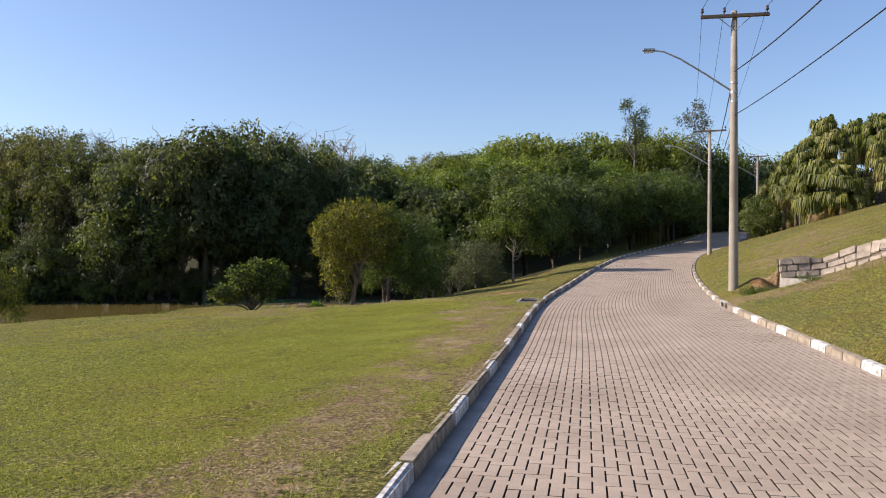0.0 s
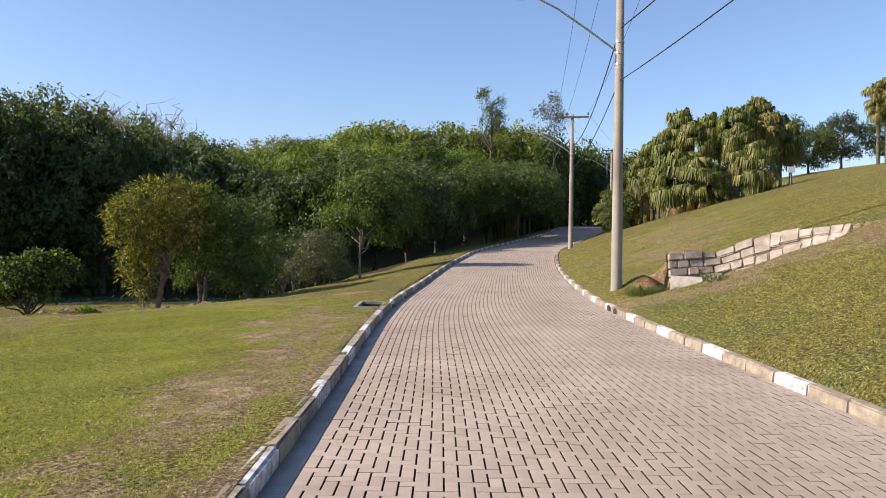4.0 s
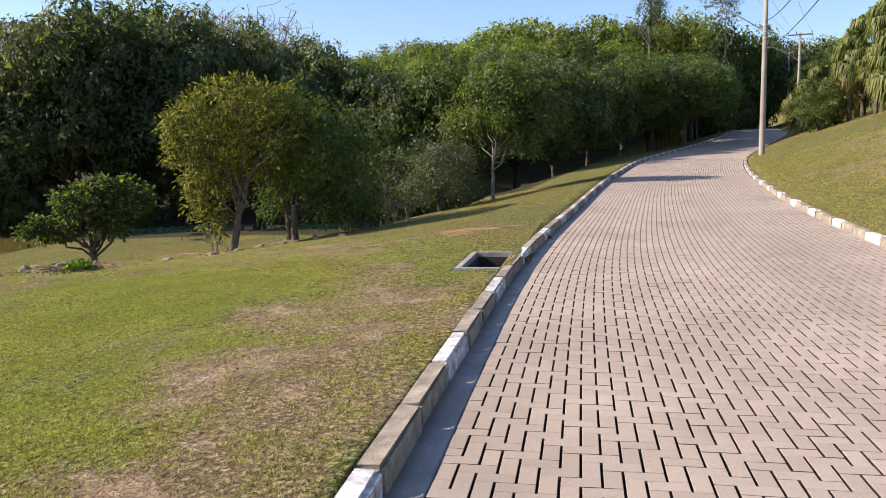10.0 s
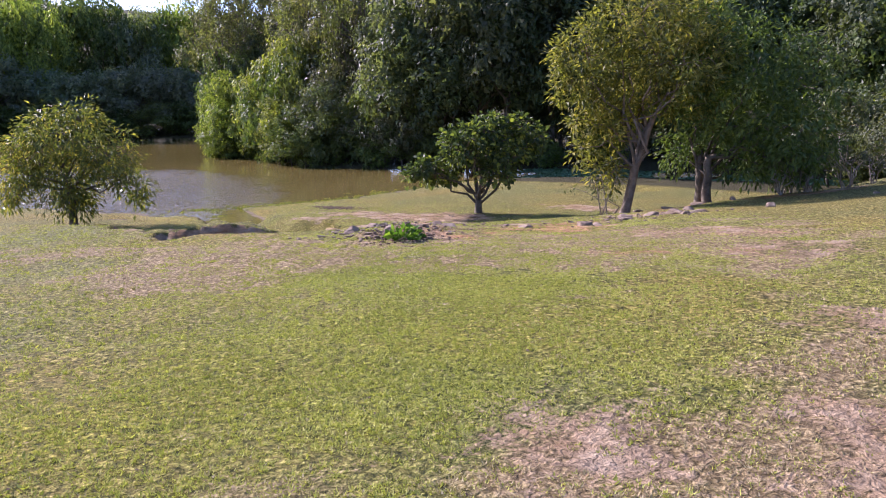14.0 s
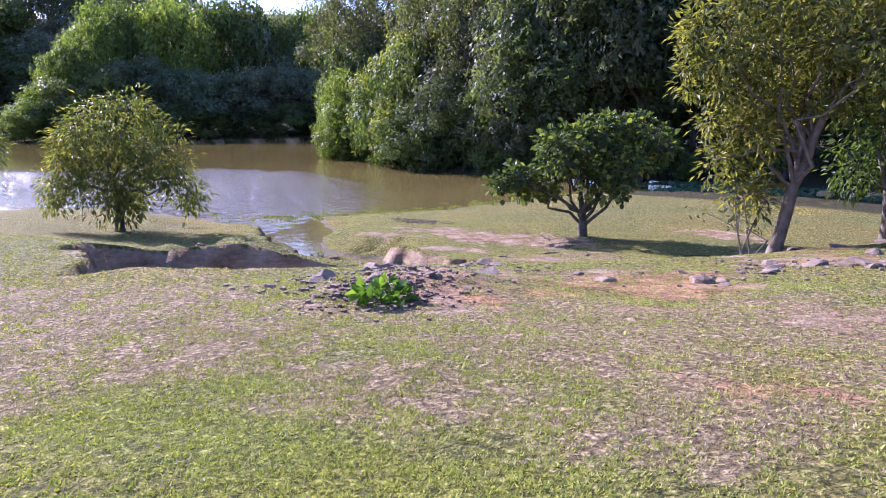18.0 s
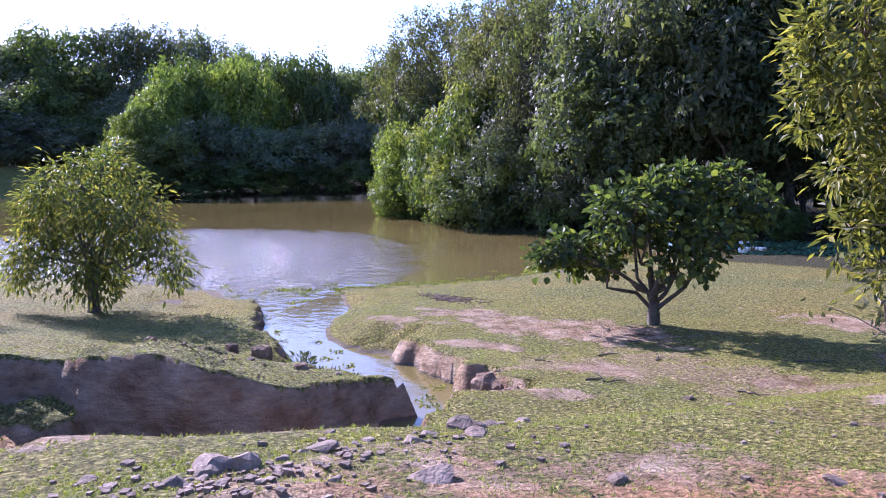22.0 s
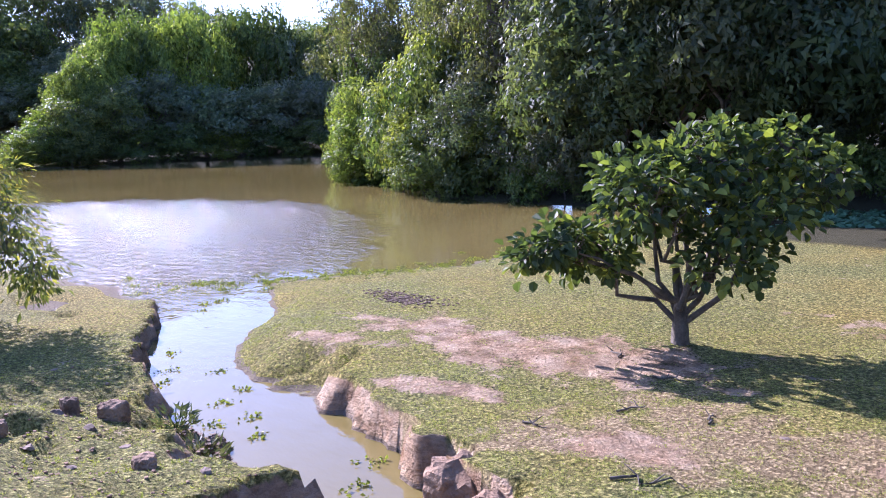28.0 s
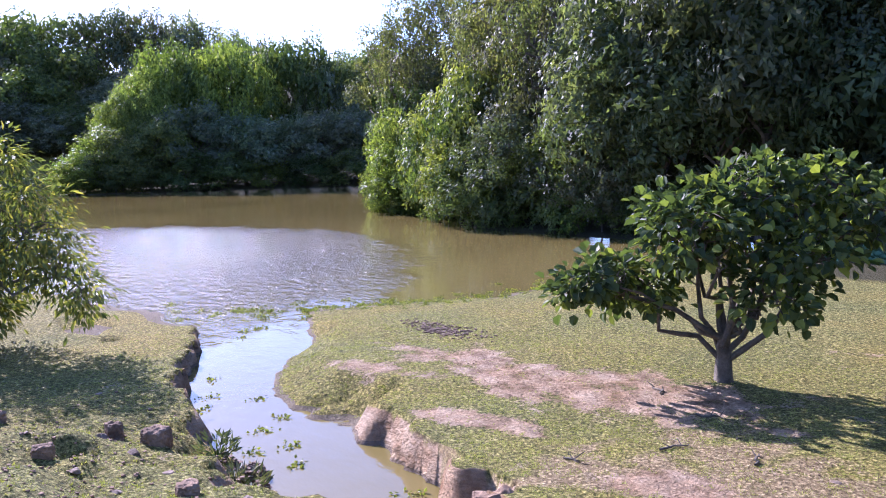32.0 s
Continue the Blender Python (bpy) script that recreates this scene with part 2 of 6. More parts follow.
def tubes(paths, sides=7):
    """Verts and faces of tapered tubes. paths: lists of (point, radius)."""
    V, F, n = [], [], 0
    ang = np.arange(sides) * 2 * np.pi / sides
    for path in paths:
        P = np.array([p for p, r in path], dtype=float)
        R = np.array([r for p, r in path], dtype=float)
        T = np.gradient(P, axis=0)
        T /= np.linalg.norm(T, axis=1)[:, None] + 1e-9
        ref = np.array([1.0, 0, 0]) if abs(T[0][0]) < 0.8 else np.array([0, 1.0, 0])
        A = np.cross(T, ref)
        A /= np.linalg.norm(A, axis=1)[:, None] + 1e-9
        B = np.cross(T, A)
        ring = P[:, None] + R[:, None, None] * (np.cos(ang)[None, :, None] * A[:, None] + np.sin(ang)[None, :, None] * B[:, None])
        V.append(ring.reshape(-1, 3))
        k = np.arange(len(P) - 1)[:, None] * sides + np.arange(sides)[None]
        k2 = np.arange(len(P) - 1)[:, None] * sides + (np.arange(sides)[None] + 1) % sides
        F.append(np.stack([k, k2, k2 + sides, k + sides], -1).reshape(-1, 4) + n)
        n += len(P) * sides
    return np.concatenate(V), np.concatenate(F)


def vnoise(x, y, scale, seed=0):
    """Smooth value noise in 0..1 for arrays."""
    table = np.random.RandomState(900 + seed).rand(64, 64)
    u, v = np.asarray(x) / scale, np.asarray(y) / scale
    i, j = np.floor(u).astype(int), np.floor(v).astype(int)
    fu, fv = u - i, v - j
    fu, fv = fu * fu * (3 - 2 * fu), fv * fv * (3 - 2 * fv)
    i0, i1, j0, j1 = i % 64, (i + 1) % 64, j % 64, (j + 1) % 64
    return (table[i0, j0] * (1 - fu) + table[i1, j0] * fu) * (1 - fv) + (table[i0, j1] * (1 - fu) + table[i1, j1] * fu) * fv


def smooth(a, b, t):
    s = np.clip((t - a) / (b - a), 0, 1)
    return s * s * (3 - 2 * s)


def line_distance(x, y, pts):
    """Distance to a polyline, and how far along it (in points)."""
    best, along = np.full(np.shape(x), 1e9), np.zeros(np.shape(x))
    for k, ((ax, ay), (bx, by)) in enumerate(zip(pts[:-1], pts[1:])):
        dx, dy = bx - ax, by - ay
        t = np.clip(((x - ax) * dx + (y - ay) * dy) / (dx * dx + dy * dy), 0, 1)
        d = np.hypot(x - ax - t * dx, y - ay - t * dy)
        near = d < best
        best, along = np.where(near, d, best), np.where(near, k + t, along)
    return best, along


def inside(x, y, poly):
    res = np.zeros(np.shape(x), dtype=bool)
    for (ax, ay), (bx, by) in zip(poly, poly[1:] + poly[:1]):
        if ay == by:
            continue
        res ^= ((ay > y) != (by > y)) & (x < (bx - ax) * (y - ay) / (by - ay) + ax)
    return res

# ---- the lie of the land ----
WATER = -2.6
ROAD_Y = [-60, -5, 12, 24, 33, 40, 47, 56, 70, 84, 98, 112, 140]
ROAD_X = [1.35, 1.35, 1.35, 1.37, 2.0, 2.65, 3.5, 5.0, 9.0, 13.4, 16.4, 18.8, 24.0]
ROAD_Z = [0.5, -0.22, -0.35, -0.36, -0.30, -0.13, 0.09, 0.45, 1.1, 1.9, 2.6, 3.2, 4.0]
HALF = 2.68


def spline(ys, vs, y):
    """Smooth curve through points."""
    ys, vs, y = np.array(ys, float), np.array(vs, float), np.asarray(y, float)
    m = np.gradient(vs, ys)
    k = np.clip(np.searchsorted(ys, y) - 1, 0, len(ys) - 2)
    h = ys[k + 1] - ys[k]
    t = np.clip((y - ys[k]) / h, 0, 1)
    return (2*t**3 - 3*t**2 + 1) * vs[k] + (t**3 - 2*t**2 + t) * h * m[k] + (3*t**2 - 2*t**3) * vs[k + 1] + (t**3 - t**2) * h * m[k + 1]


def road_x(y):
    return spline(ROAD_Y, ROAD_X, y)


def road_z(y):
    return spline(ROAD_Y, ROAD_Z, y)


def road_cos(y):
    s = (road_x(y + 0.5) - road_x(y - 0.5))
    return 1 / np.sqrt(1 + s * s)


LAKE = [(-36, 24), (-31.5, 29.3), (-28, 30.9), (-25.6, 31.3), (-25.4, 33.0), (-25.4, 34.1), (-24.6, 35.6), (-24.1, 37.3), (-24.4, 40.5),
        (-24.3, 44), (-23.3, 47.5), (-20, 50), (-14, 51), (-9, 51.5), (-7, 53), (-9, 54.5), (-14, 54), (-21, 53.5), (-26, 51), (-31, 47.8), (-34, 47.2), (-37.7, 46.4), (-44, 49.2),
        (-50, 51), (-54, 53), (-62, 58), (-73, 64.5), (-80.5, 64), (-84, 57), (-87, 50), (-88.7, 43), (-89.6, 37.5), (-92.5, 36.2), (-96, 40), (-100, 47), (-112, 49), (-123, 46), (-126, 42), (-127, 34), (-126, 22), (-118, 0), (-90, -30), (-55, -5), (-42, 14)]
EDGE = [(-90, -60), (-60, -8), (-32, 12), (-19, 22.0), (-15.2, 23.8), (-12.6, 24.3), (-11.3, 25.7), (-10.9, 27.0), (-10.2, 28.8), (-9.6, 31.2), (-9.4, 34.0), (-6.8, 37.5), (-4.6, 42.5), (-2.5, 50), (0, 60), (6, 80), (30, 140)]
CREEK = [(-25.9, 32.4), (-23.3, 31.45), (-21.3, 30.4), (-20.2, 30.05), (-19.2, 30.02), (-18.5, 30.2), (-17.4, 30.4), (-16.5, 30.43), (-15.3, 30.38), (-14.4, 30.25)]
CREEK_W = [0.85, 0.70, 0.38, 0.34, 0.26, 0.36, 0.56, 0.62, 0.60, 0.42]
GULLY = [(-14.5, 29.75), (-14.1, 28.9), (-13.8, 28.1), (-13.8, 27.4), (-14.3, 26.7), (-14.9, 26.0), (-15.5, 25.5), (-16.3, 25.2)]
GULLY_W = [0.3, 0.3, 0.35, 0.45, 0.5, 0.5, 0.4, 0.3]
GULLY_E = [0.3, 0.3, 0.7, 1.1, 1.8, 2.2, 1.2, 0.4]
GULLY_Z = [-2.7, -2.64, -2.6, -2.57, -2.55, -2.5, -2.35, -1.95]


WALL = [(6.05, 26.25), (7.4, 26.45), (8.6, 26.2), (9.6, 25.4), (10.4, 24.4), (11.0, 23.4)]
WALL_TOP, WALL_FOOT = [0.98, 1.02, 1.50, 1.72, 1.74, 1.66], [-0.05, 0.10, 0.34, 0.66, 1.0, 1.3]


def land(x, y):
    """Height of the ground, without the road's own surface."""
    x, y = np.asarray(x, float), np.asarray(y, float)
    yc = np.clip(y, -60, 140)
    zr, d = road_z(yc), (x - road_x(yc)) * road_cos(yc)
    dl, dr = np.maximum(-d - HALF, 0), np.maximum(d - 2.66, 0)
    slope = np.interp(yc, [0, 24, 34, 41, 60], [0.05, 0.055, 0.14, 0.17, 0.16])
    plateau = zr + 0.13 - slope * np.minimum(dl, 22)
    hill = zr + 0.13 + 10.5 * np.tanh(0.031 * dr)
    # shore and low meadow
    sd, _ = line_distance(x, y, LAKE + LAKE[:1])
    sd = np.where(inside(x, y, LAKE), -sd, sd)
    wob = (vnoise(x, y, 1.3, 3) - 0.5) * 0.9 + (vnoise(x, y, 0.4, 4) - 0.5) * 0.3
    sdw = sd + wob * np.exp(-np.abs(sd) / 2.0)
    low = np.where(sdw > 0, WATER + 0.02 + 0.46 * (1 - np.exp(-np.maximum(sdw, 0) / 4.0)), WATER - 0.7 * (1 - np.exp(np.minimum(sdw, 0) / 1.5)))
    e, _ = line_distance(x, y, EDGE)
    beyond = inside(x, y, EDGE + [(30, 400), (-900, 400), (-900, -60)])
    w = 3.4 + 4.4 * smooth(-11.6, -14.5, x)
    t = np.where(beyond, smooth(0, 1, e / w), 0)
    t = np.where(sd < 0, 1, t)
    left = plateau * (1 - t) + low * t
    z = np.where(d > 0, hill, left)
    # far banks rise behind the lake
    far = smooth(2, 45, np.where((y > 44) & (d < -HALF - 3), sd, 0)) * (6 * smooth(54, 110, y) + 1.5)
    z = z + np.where(beyond & (sd > 0), far, 0)
    z = z + np.where(x < -120, 3.2 * smooth(-126.5, -131, x) * (y < 60) + 10 * smooth(-131, -165, x) + 12 * smooth(-170, -225, x), 0) * (sd > 0)
    # banks of the creek and the washed-out gully
    jag = (vnoise(x, y, 0.9, 5) - 0.5) * 0.7 + (vnoise(x, y, 0.33, 6) - 0.5) * 0.5 + (vnoise(x, y, 0.17, 7) - 0.5) * 0.38
    cd, ca = line_distance(x, y, CREEK)
    cw = np.interp(ca, range(len(CREEK)), CREEK_W) + jag * np.interp(ca, [0, 4, 6, 9], [0.3, 0.25, 0.7, 0.7])
    north = y > np.interp(x, [p[0] for p in CREEK], [p[1] for p in CREEK])
    rise = np.where(north, np.interp(ca, [0, 5.4, 6.3, 7.0, 9], [0.5, 0.5, 2.0, 6.0, 7.0]), np.interp(ca, [0, 1, 3.6, 4.6, 7.4, 8.2], [2.0, 5.0, 3.5, 0.75, 0.75, 5.0]))
    z = np.minimum(z, WATER - 0.25 + np.maximum(cd - cw, 0) * rise)
    gd, ga = line_distance(x, y, GULLY)
    west = x < np.interp(y, [p[1] for p in GULLY[::-1]], [p[0] for p in GULLY[::-1]])
    crumble = (vnoise(x, y, 1.6, 15) - 0.5) * 1.1 + (vnoise(x, y, 0.8, 13) - 0.5) * 0.5 + jag * 0.5
    gw = np.where(west, np.interp(ga, range(len(GULLY)), GULLY_W) + crumble, np.interp(ga, range(len(GULLY)), GULLY_E) + 0.5 * jag)
    face = np.where(west, 1.2 + 2.0 * vnoise(x, y, 0.7, 16), 1.2 + 0.8 * vnoise(x, y, 0.9, 17))
    z = np.minimum(z, np.interp(ga, range(len(GULLY)), GULLY_Z) + 0.2 * (vnoise(x, y, 0.35, 18) - 0.5) + 0.16 * (vnoise(x, y, 0.17, 21) - 0.5) + np.where(west, 0, 0.05 * gd) + np.maximum(gd - gw, 0) * face)
    # bank held up behind the stone wall, worn away in front of it
    wd, wa = line_distance(x, y, WALL)
    behind = inside(x, y, WALL + [(14, 23.4), (14, 32), (6.05, 32)])
    top, foot = np.interp(wa, range(6), WALL_TOP), np.interp(wa, range(6), WALL_FOOT)
    hold = np.exp(-(wd / 1.1) ** 2) * (d > HALF + 0.2) * smooth(4.2, 3.5, wa)
    z = np.where(behind, np.maximum(z, z + (top - 0.06 - z) * hold), np.minimum(z, z + (foot - 0.05 - z) * hold))
    z = z - 0.82 * np.exp(-(((x - 6.4) / 1.35) ** 2 + ((y - 25.0) / 1.05) ** 2)) * smooth(0.15, 0.9, dr)
    z = z + 0.42 * np.exp(-(((x - 5.5) / 0.55) ** 2 + ((y - 26.4) / 0.8) ** 2))
    # hollows in the meadow
    z = z - 0.55 * smooth(1.1, 0.75, np.hypot((x + 16.7) / 1.5, (y - 45.7) / 0.7)) - 0.5 * smooth(1.1, 0.75, np.hypot((x + 15.4) / 1.3, (y - 43.2) / 0.6))
    # marshy puddles by the shore
    for px, py, rx, ry in ((-26.0, 29.3, 1.3, 0.5),):
        q = np.hypot((x - px) / rx, (y - py) / ry) + (vnoise(x, y, 0.5, 19) - 0.5) * 0.9
        z = z + (WATER - 0.012 + 0.05 * vnoise(x, y, 0.22, 10) - z) * smooth(1.1, 0.6, q)
    # mound of spoil with a weed on it
    z = z + 0.16 * np.exp(-(((x + 9.6) / 0.8) ** 2 + ((y - 25.7) / 1.0) ** 2)) * (0.6 + 0.8 * vnoise(x, y, 0.25, 9))
    # hummocks on the bank between the gully and the creek
    hum = np.exp(-(((x + 17.4) / 2.2) ** 2 + ((y - 27.6) / 1.6) ** 2))
    z = z + 0.24 * np.exp(-(((x + 15.9) / 1.6) ** 2 + ((y - 26.9) / 1.3) ** 2)) * (z > WATER + 0.4) + hum * ((vnoise(x, y, 1.0, 11) - 0.45) * 0.55 + (vnoise(x, y, 0.4, 12) - 0.5) * 0.28) * (z > WATER + 0.15)
    # unevenness
    off = smooth(0.1, 1.5, np.maximum(dl, dr))
    z = z + off * ((vnoise(x, y, 2.2, 1) - 0.5) * 0.07 + (vnoise(x, y, 0.6, 2) - 0.5) * 0.035)
    return z


def ground_z(x, y):
    return float(land(np.array([x]), np.array([y]))[0])


def lines_of(marks):
    """Grid lines: marks is a list of (start, step) and a last (end, None)."""
    out = []
    for (a, s), (b, _) in zip(marks[:-1], marks[1:]):
        n = max(1, int(round((b - a) / s)))
        out.extend(a + (b - a) * np.arange(n) / n)
    return np.array(out + [marks[-1][0]])


gx = lines_of([(-2500, 300), (-700, 60), (-220, 10), (-140, 2.2), (-84, 2.5), (-60, 2.0), (-37, 0.45), (-26.5, 0.10), (-10.5, 0.16), (-7.5, 0.35), (-2.5, 0.2), (11, 0.6), (40, 4), (140, 30), (500, 250), (2500, None)])
gy = lines_of([(-2500, 300), (-500, 60), (-80, 10), (-6, 0.9), (15, 0.35), (22.5, 0.12), (24, 0.10), (32, 0.16), (36.5, 0.3), (56, 1.2), (110, 6), (230, 50), (700, 300), (2500, None)])
# fine lines round the drain pit
gx = np.union1d(gx[(gx < -1.93) | (gx > -1.40)], [-1.93, -1.905, -1.75, -1.6, -1.445, -1.42, -1.31, -1.27])
gy = np.union1d(gy, [22.48, 22.505, 23.935, 23.96])
GX, GY = np.meshgrid(gx, gy)
GZ = land(GX, GY)
yc = np.clip(GY, -60, 140)
off_mid = (GX - road_x(yc)) * road_cos(yc)
on_road = (np.abs(off_mid) < HALF + 0.05) & ~((GY < 27) & (off_mid < -2.63))
GZ = np.where(on_road, np.minimum(GZ, road_z(yc) - 0.10), GZ)
GZ = np.where((GX > -1.91) & (GX < -1.44) & (GY > 22.5) & (GY < 23.94), -1.3, GZ)
ny, nx = GX.shape
idx = np.arange(nx * ny).reshape(ny, nx)
quads = np.stack([idx[:-1, :-1], idx[:-1, 1:], idx[1:, 1:], idx[1:, :-1]], -1).reshape(-1, 4)


def sample(x, y):
    """Height of the built ground sheet between its grid lines."""
    i = np.clip(np.searchsorted(gx, x) - 1, 0, len(gx) - 2)
    j = np.clip(np.searchsorted(gy, y) - 1, 0, len(gy) - 2)
    u, v = (x - gx[i]) / (gx[i + 1] - gx[i]), (y - gy[j]) / (gy[j + 1] - gy[j])
    return (GZ[j, i] * (1 - u) + GZ[j, i + 1] * u) * (1 - v) + (GZ[j + 1, i] * (1 - u) + GZ[j + 1, i + 1] * u) * v


def patch(x, y, cx, cy, rx, ry, turn=0.0, rag=1.1, seed=20):
    """A ragged oval of bare soil, 0..1."""
    c, s = math.cos(radians(turn)), math.sin(radians(turn))
    u, v = (x - cx) * c + (y - cy) * s, -(x - cx) * s + (y - cy) * c
    r = np.sqrt((u / rx) ** 2 + (v / ry) ** 2)
    return smooth(1.25, 0.45, r + rag * (vnoise(x, y, 0.7, seed) - 0.5) + 0.7 * rag * (vnoise(x, y, 0.23, seed + 1) - 0.5))


BARE = [(-17.3, 33.55, 2.5, 0.85, 8), (-15.8, 34.6, 1.3, 0.9, 20), (-19.3, 32.05, 1.0, 0.42, 22), (-14.0, 37.9, 1.7, 0.55, 0), (-12.3, 33.65, 0.62, 0.42, 30), (-13.8, 32.1, 0.8, 0.35, 20), (-16.2, 32.0, 0.8, 0.3, 20), (-13.4, 26.3, 1.5, 2.2, 15), (-14.0, 28.5, 0.4, 0.9, 0), (5.75, 26.55, 0.85, 1.0, 0), (6.6, 25.0, 0.9, 0.5, -20), (7.5, 24.9, 1.2, 0.6, -25), (8.7, 24.0, 1.0, 0.35, -35)]
CLAY = [(5.7, 26.3, 1.3, 1.3, 0), (-8.4, 27.0, 2.0, 1.3, 55), (-5.6, 24.8, 1.2, 1.0, 0), (-3.4, 28.4, 2.5, 1.2, 30), (-7.5, 34.0, 3.0, 2.5, 40)]
SOIL = [(-9.2, 27.7, 1.7, 1.0, 50), (-8.5, 28.6, 1.3, 0.8, 60), (-9.5, 26.3, 0.9, 0.9, 0), (-7.5, 26.3, 0.9, 0.5, 40), (-11.5, 36.3, 1.4, 0.5, 10), (-13.2, 30.6, 0.7, 0.35, 60), (-8.4, 27.0, 1.5, 0.9, 60), (-9.4, 25.6, 1.1, 1.1, 0), (-8.4, 31.0, 1.2, 1.6, 0), (-9.6, 34.6, 1.9, 1.0, 60), (-6.9, 36.6, 1.9, 0.6, 50), (-2.6, 28.2, 0.8, 0.8, 0), (-2.1, 4.5, 0.30, 1.6, 0), (-2.2, 8.5, 0.38, 2.0, 0), (-2.5, 12.5, 0.7, 2.0, 0), (-2.6, 15.8, 0.8, 1.8, 0), (-2.2, 18.5, 0.6, 1.5, 0), (-2.2, 21.0, 0.7, 0.9, 0), (5.6, 27.5, 0.9, 0.9, 0), (7.8, 24.6, 1.3, 0.5, -30), (7.4, 25.3, 0.9, 0.7, 0),
        (-4.0, 20.4, 0.8, 0.5, 0), (-3.2, 17.8, 0.9, 0.5, 80), (-4.6, 25.7, 1.1, 0.7, 30), (-5.8, 27.4, 1.3, 0.7, 40), (-3.0, 23.0, 0.7, 0.5, 30)]
LUSH = [(-6.5, 22.7, 1.7, 1.0, 10), (-5.2, 20.8, 1.6, 1.6, 0), (-5.5, 14.0, 2.6, 6.5, 0), (-9.0, 10.0, 5.0, 8.0, 0)]
DRY = [(-8.6, 24.6, 2.4, 1.1, 30), (-5.2, 25.4, 2.0, 1.3, 40), (-9.5, 22.6, 3.0, 1.2, 10), (-13.6, 32.2, 1.6, 0.6, 20), (-2.3, 8.0, 0.8, 5.5, 0), (-2.3, 15.0, 1.0, 4.5, 0), (-2.7, 20.0, 1.3, 2.6, 0), (-6.4, 26.8, 2.4, 1.4, 40), (-12.5, 33.4, 1.6, 0.7, 0), (7.5, 23.2, 3.2, 1.9, 0), (10.5, 40, 2.6, 6, -20), (8, 33, 1.5, 4, 0)]
WORN = [(-6.4, 25.9, 2.4, 1.8, 0), (-8.8, 29.5, 1.5, 3.5, 0), (-2.15, 9.5, 0.55, 9.5, 0), (-3.6, 20, 1.6, 2.6, 0), (-16.5, 33.6, 2.6, 0.9, 0), (7.8, 24.2, 2.4, 1.2, -30), (5.4, 26.6, 1.3, 1.2, 0)]


def worn_at(x, y):
    """Thin worn grass with soil showing through, 0..1."""
    w = np.zeros(np.shape(x))
    for k, s in enumerate(WORN):
        w = np.maximum(w, patch(x, y, *s, rag=0.9, seed=40 + k % 3))
    return w


soil = 0.20 * worn_at(GX, GY)
for k, s in enumerate(SOIL):
    soil = np.maximum(soil, 0.62 * patch(GX, GY, *s, seed=20 + k % 5))
for k, s in enumerate(BARE):
    soil = np.maximum(soil, 0.8 * patch(GX, GY, *s, rag=1.0, seed=20 + k % 5))
dry = np.zeros(GX.shape)
for k, s in enumerate(DRY):
    dry = np.maximum(dry, patch(GX, GY, *s, rag=1.5, seed=30 + k % 5))
lush = np.zeros(GX.shape)
for k, s in enumerate(LUSH):
    lush = np.maximum(lush, patch(GX, GY, *s, rag=0.9, seed=34 + k))
soil, dry = soil * (1 - 0.9 * lush), dry * (1 - 0.9 * lush)
clay = np.zeros(GX.shape)
for k, s in enumerate(CLAY):
    clay = np.maximum(clay, patch(GX, GY, *s, rag=0.9, seed=26 + k))
# forest floor: shade under the trees put into its dark litter colour
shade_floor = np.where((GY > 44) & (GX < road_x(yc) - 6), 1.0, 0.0)


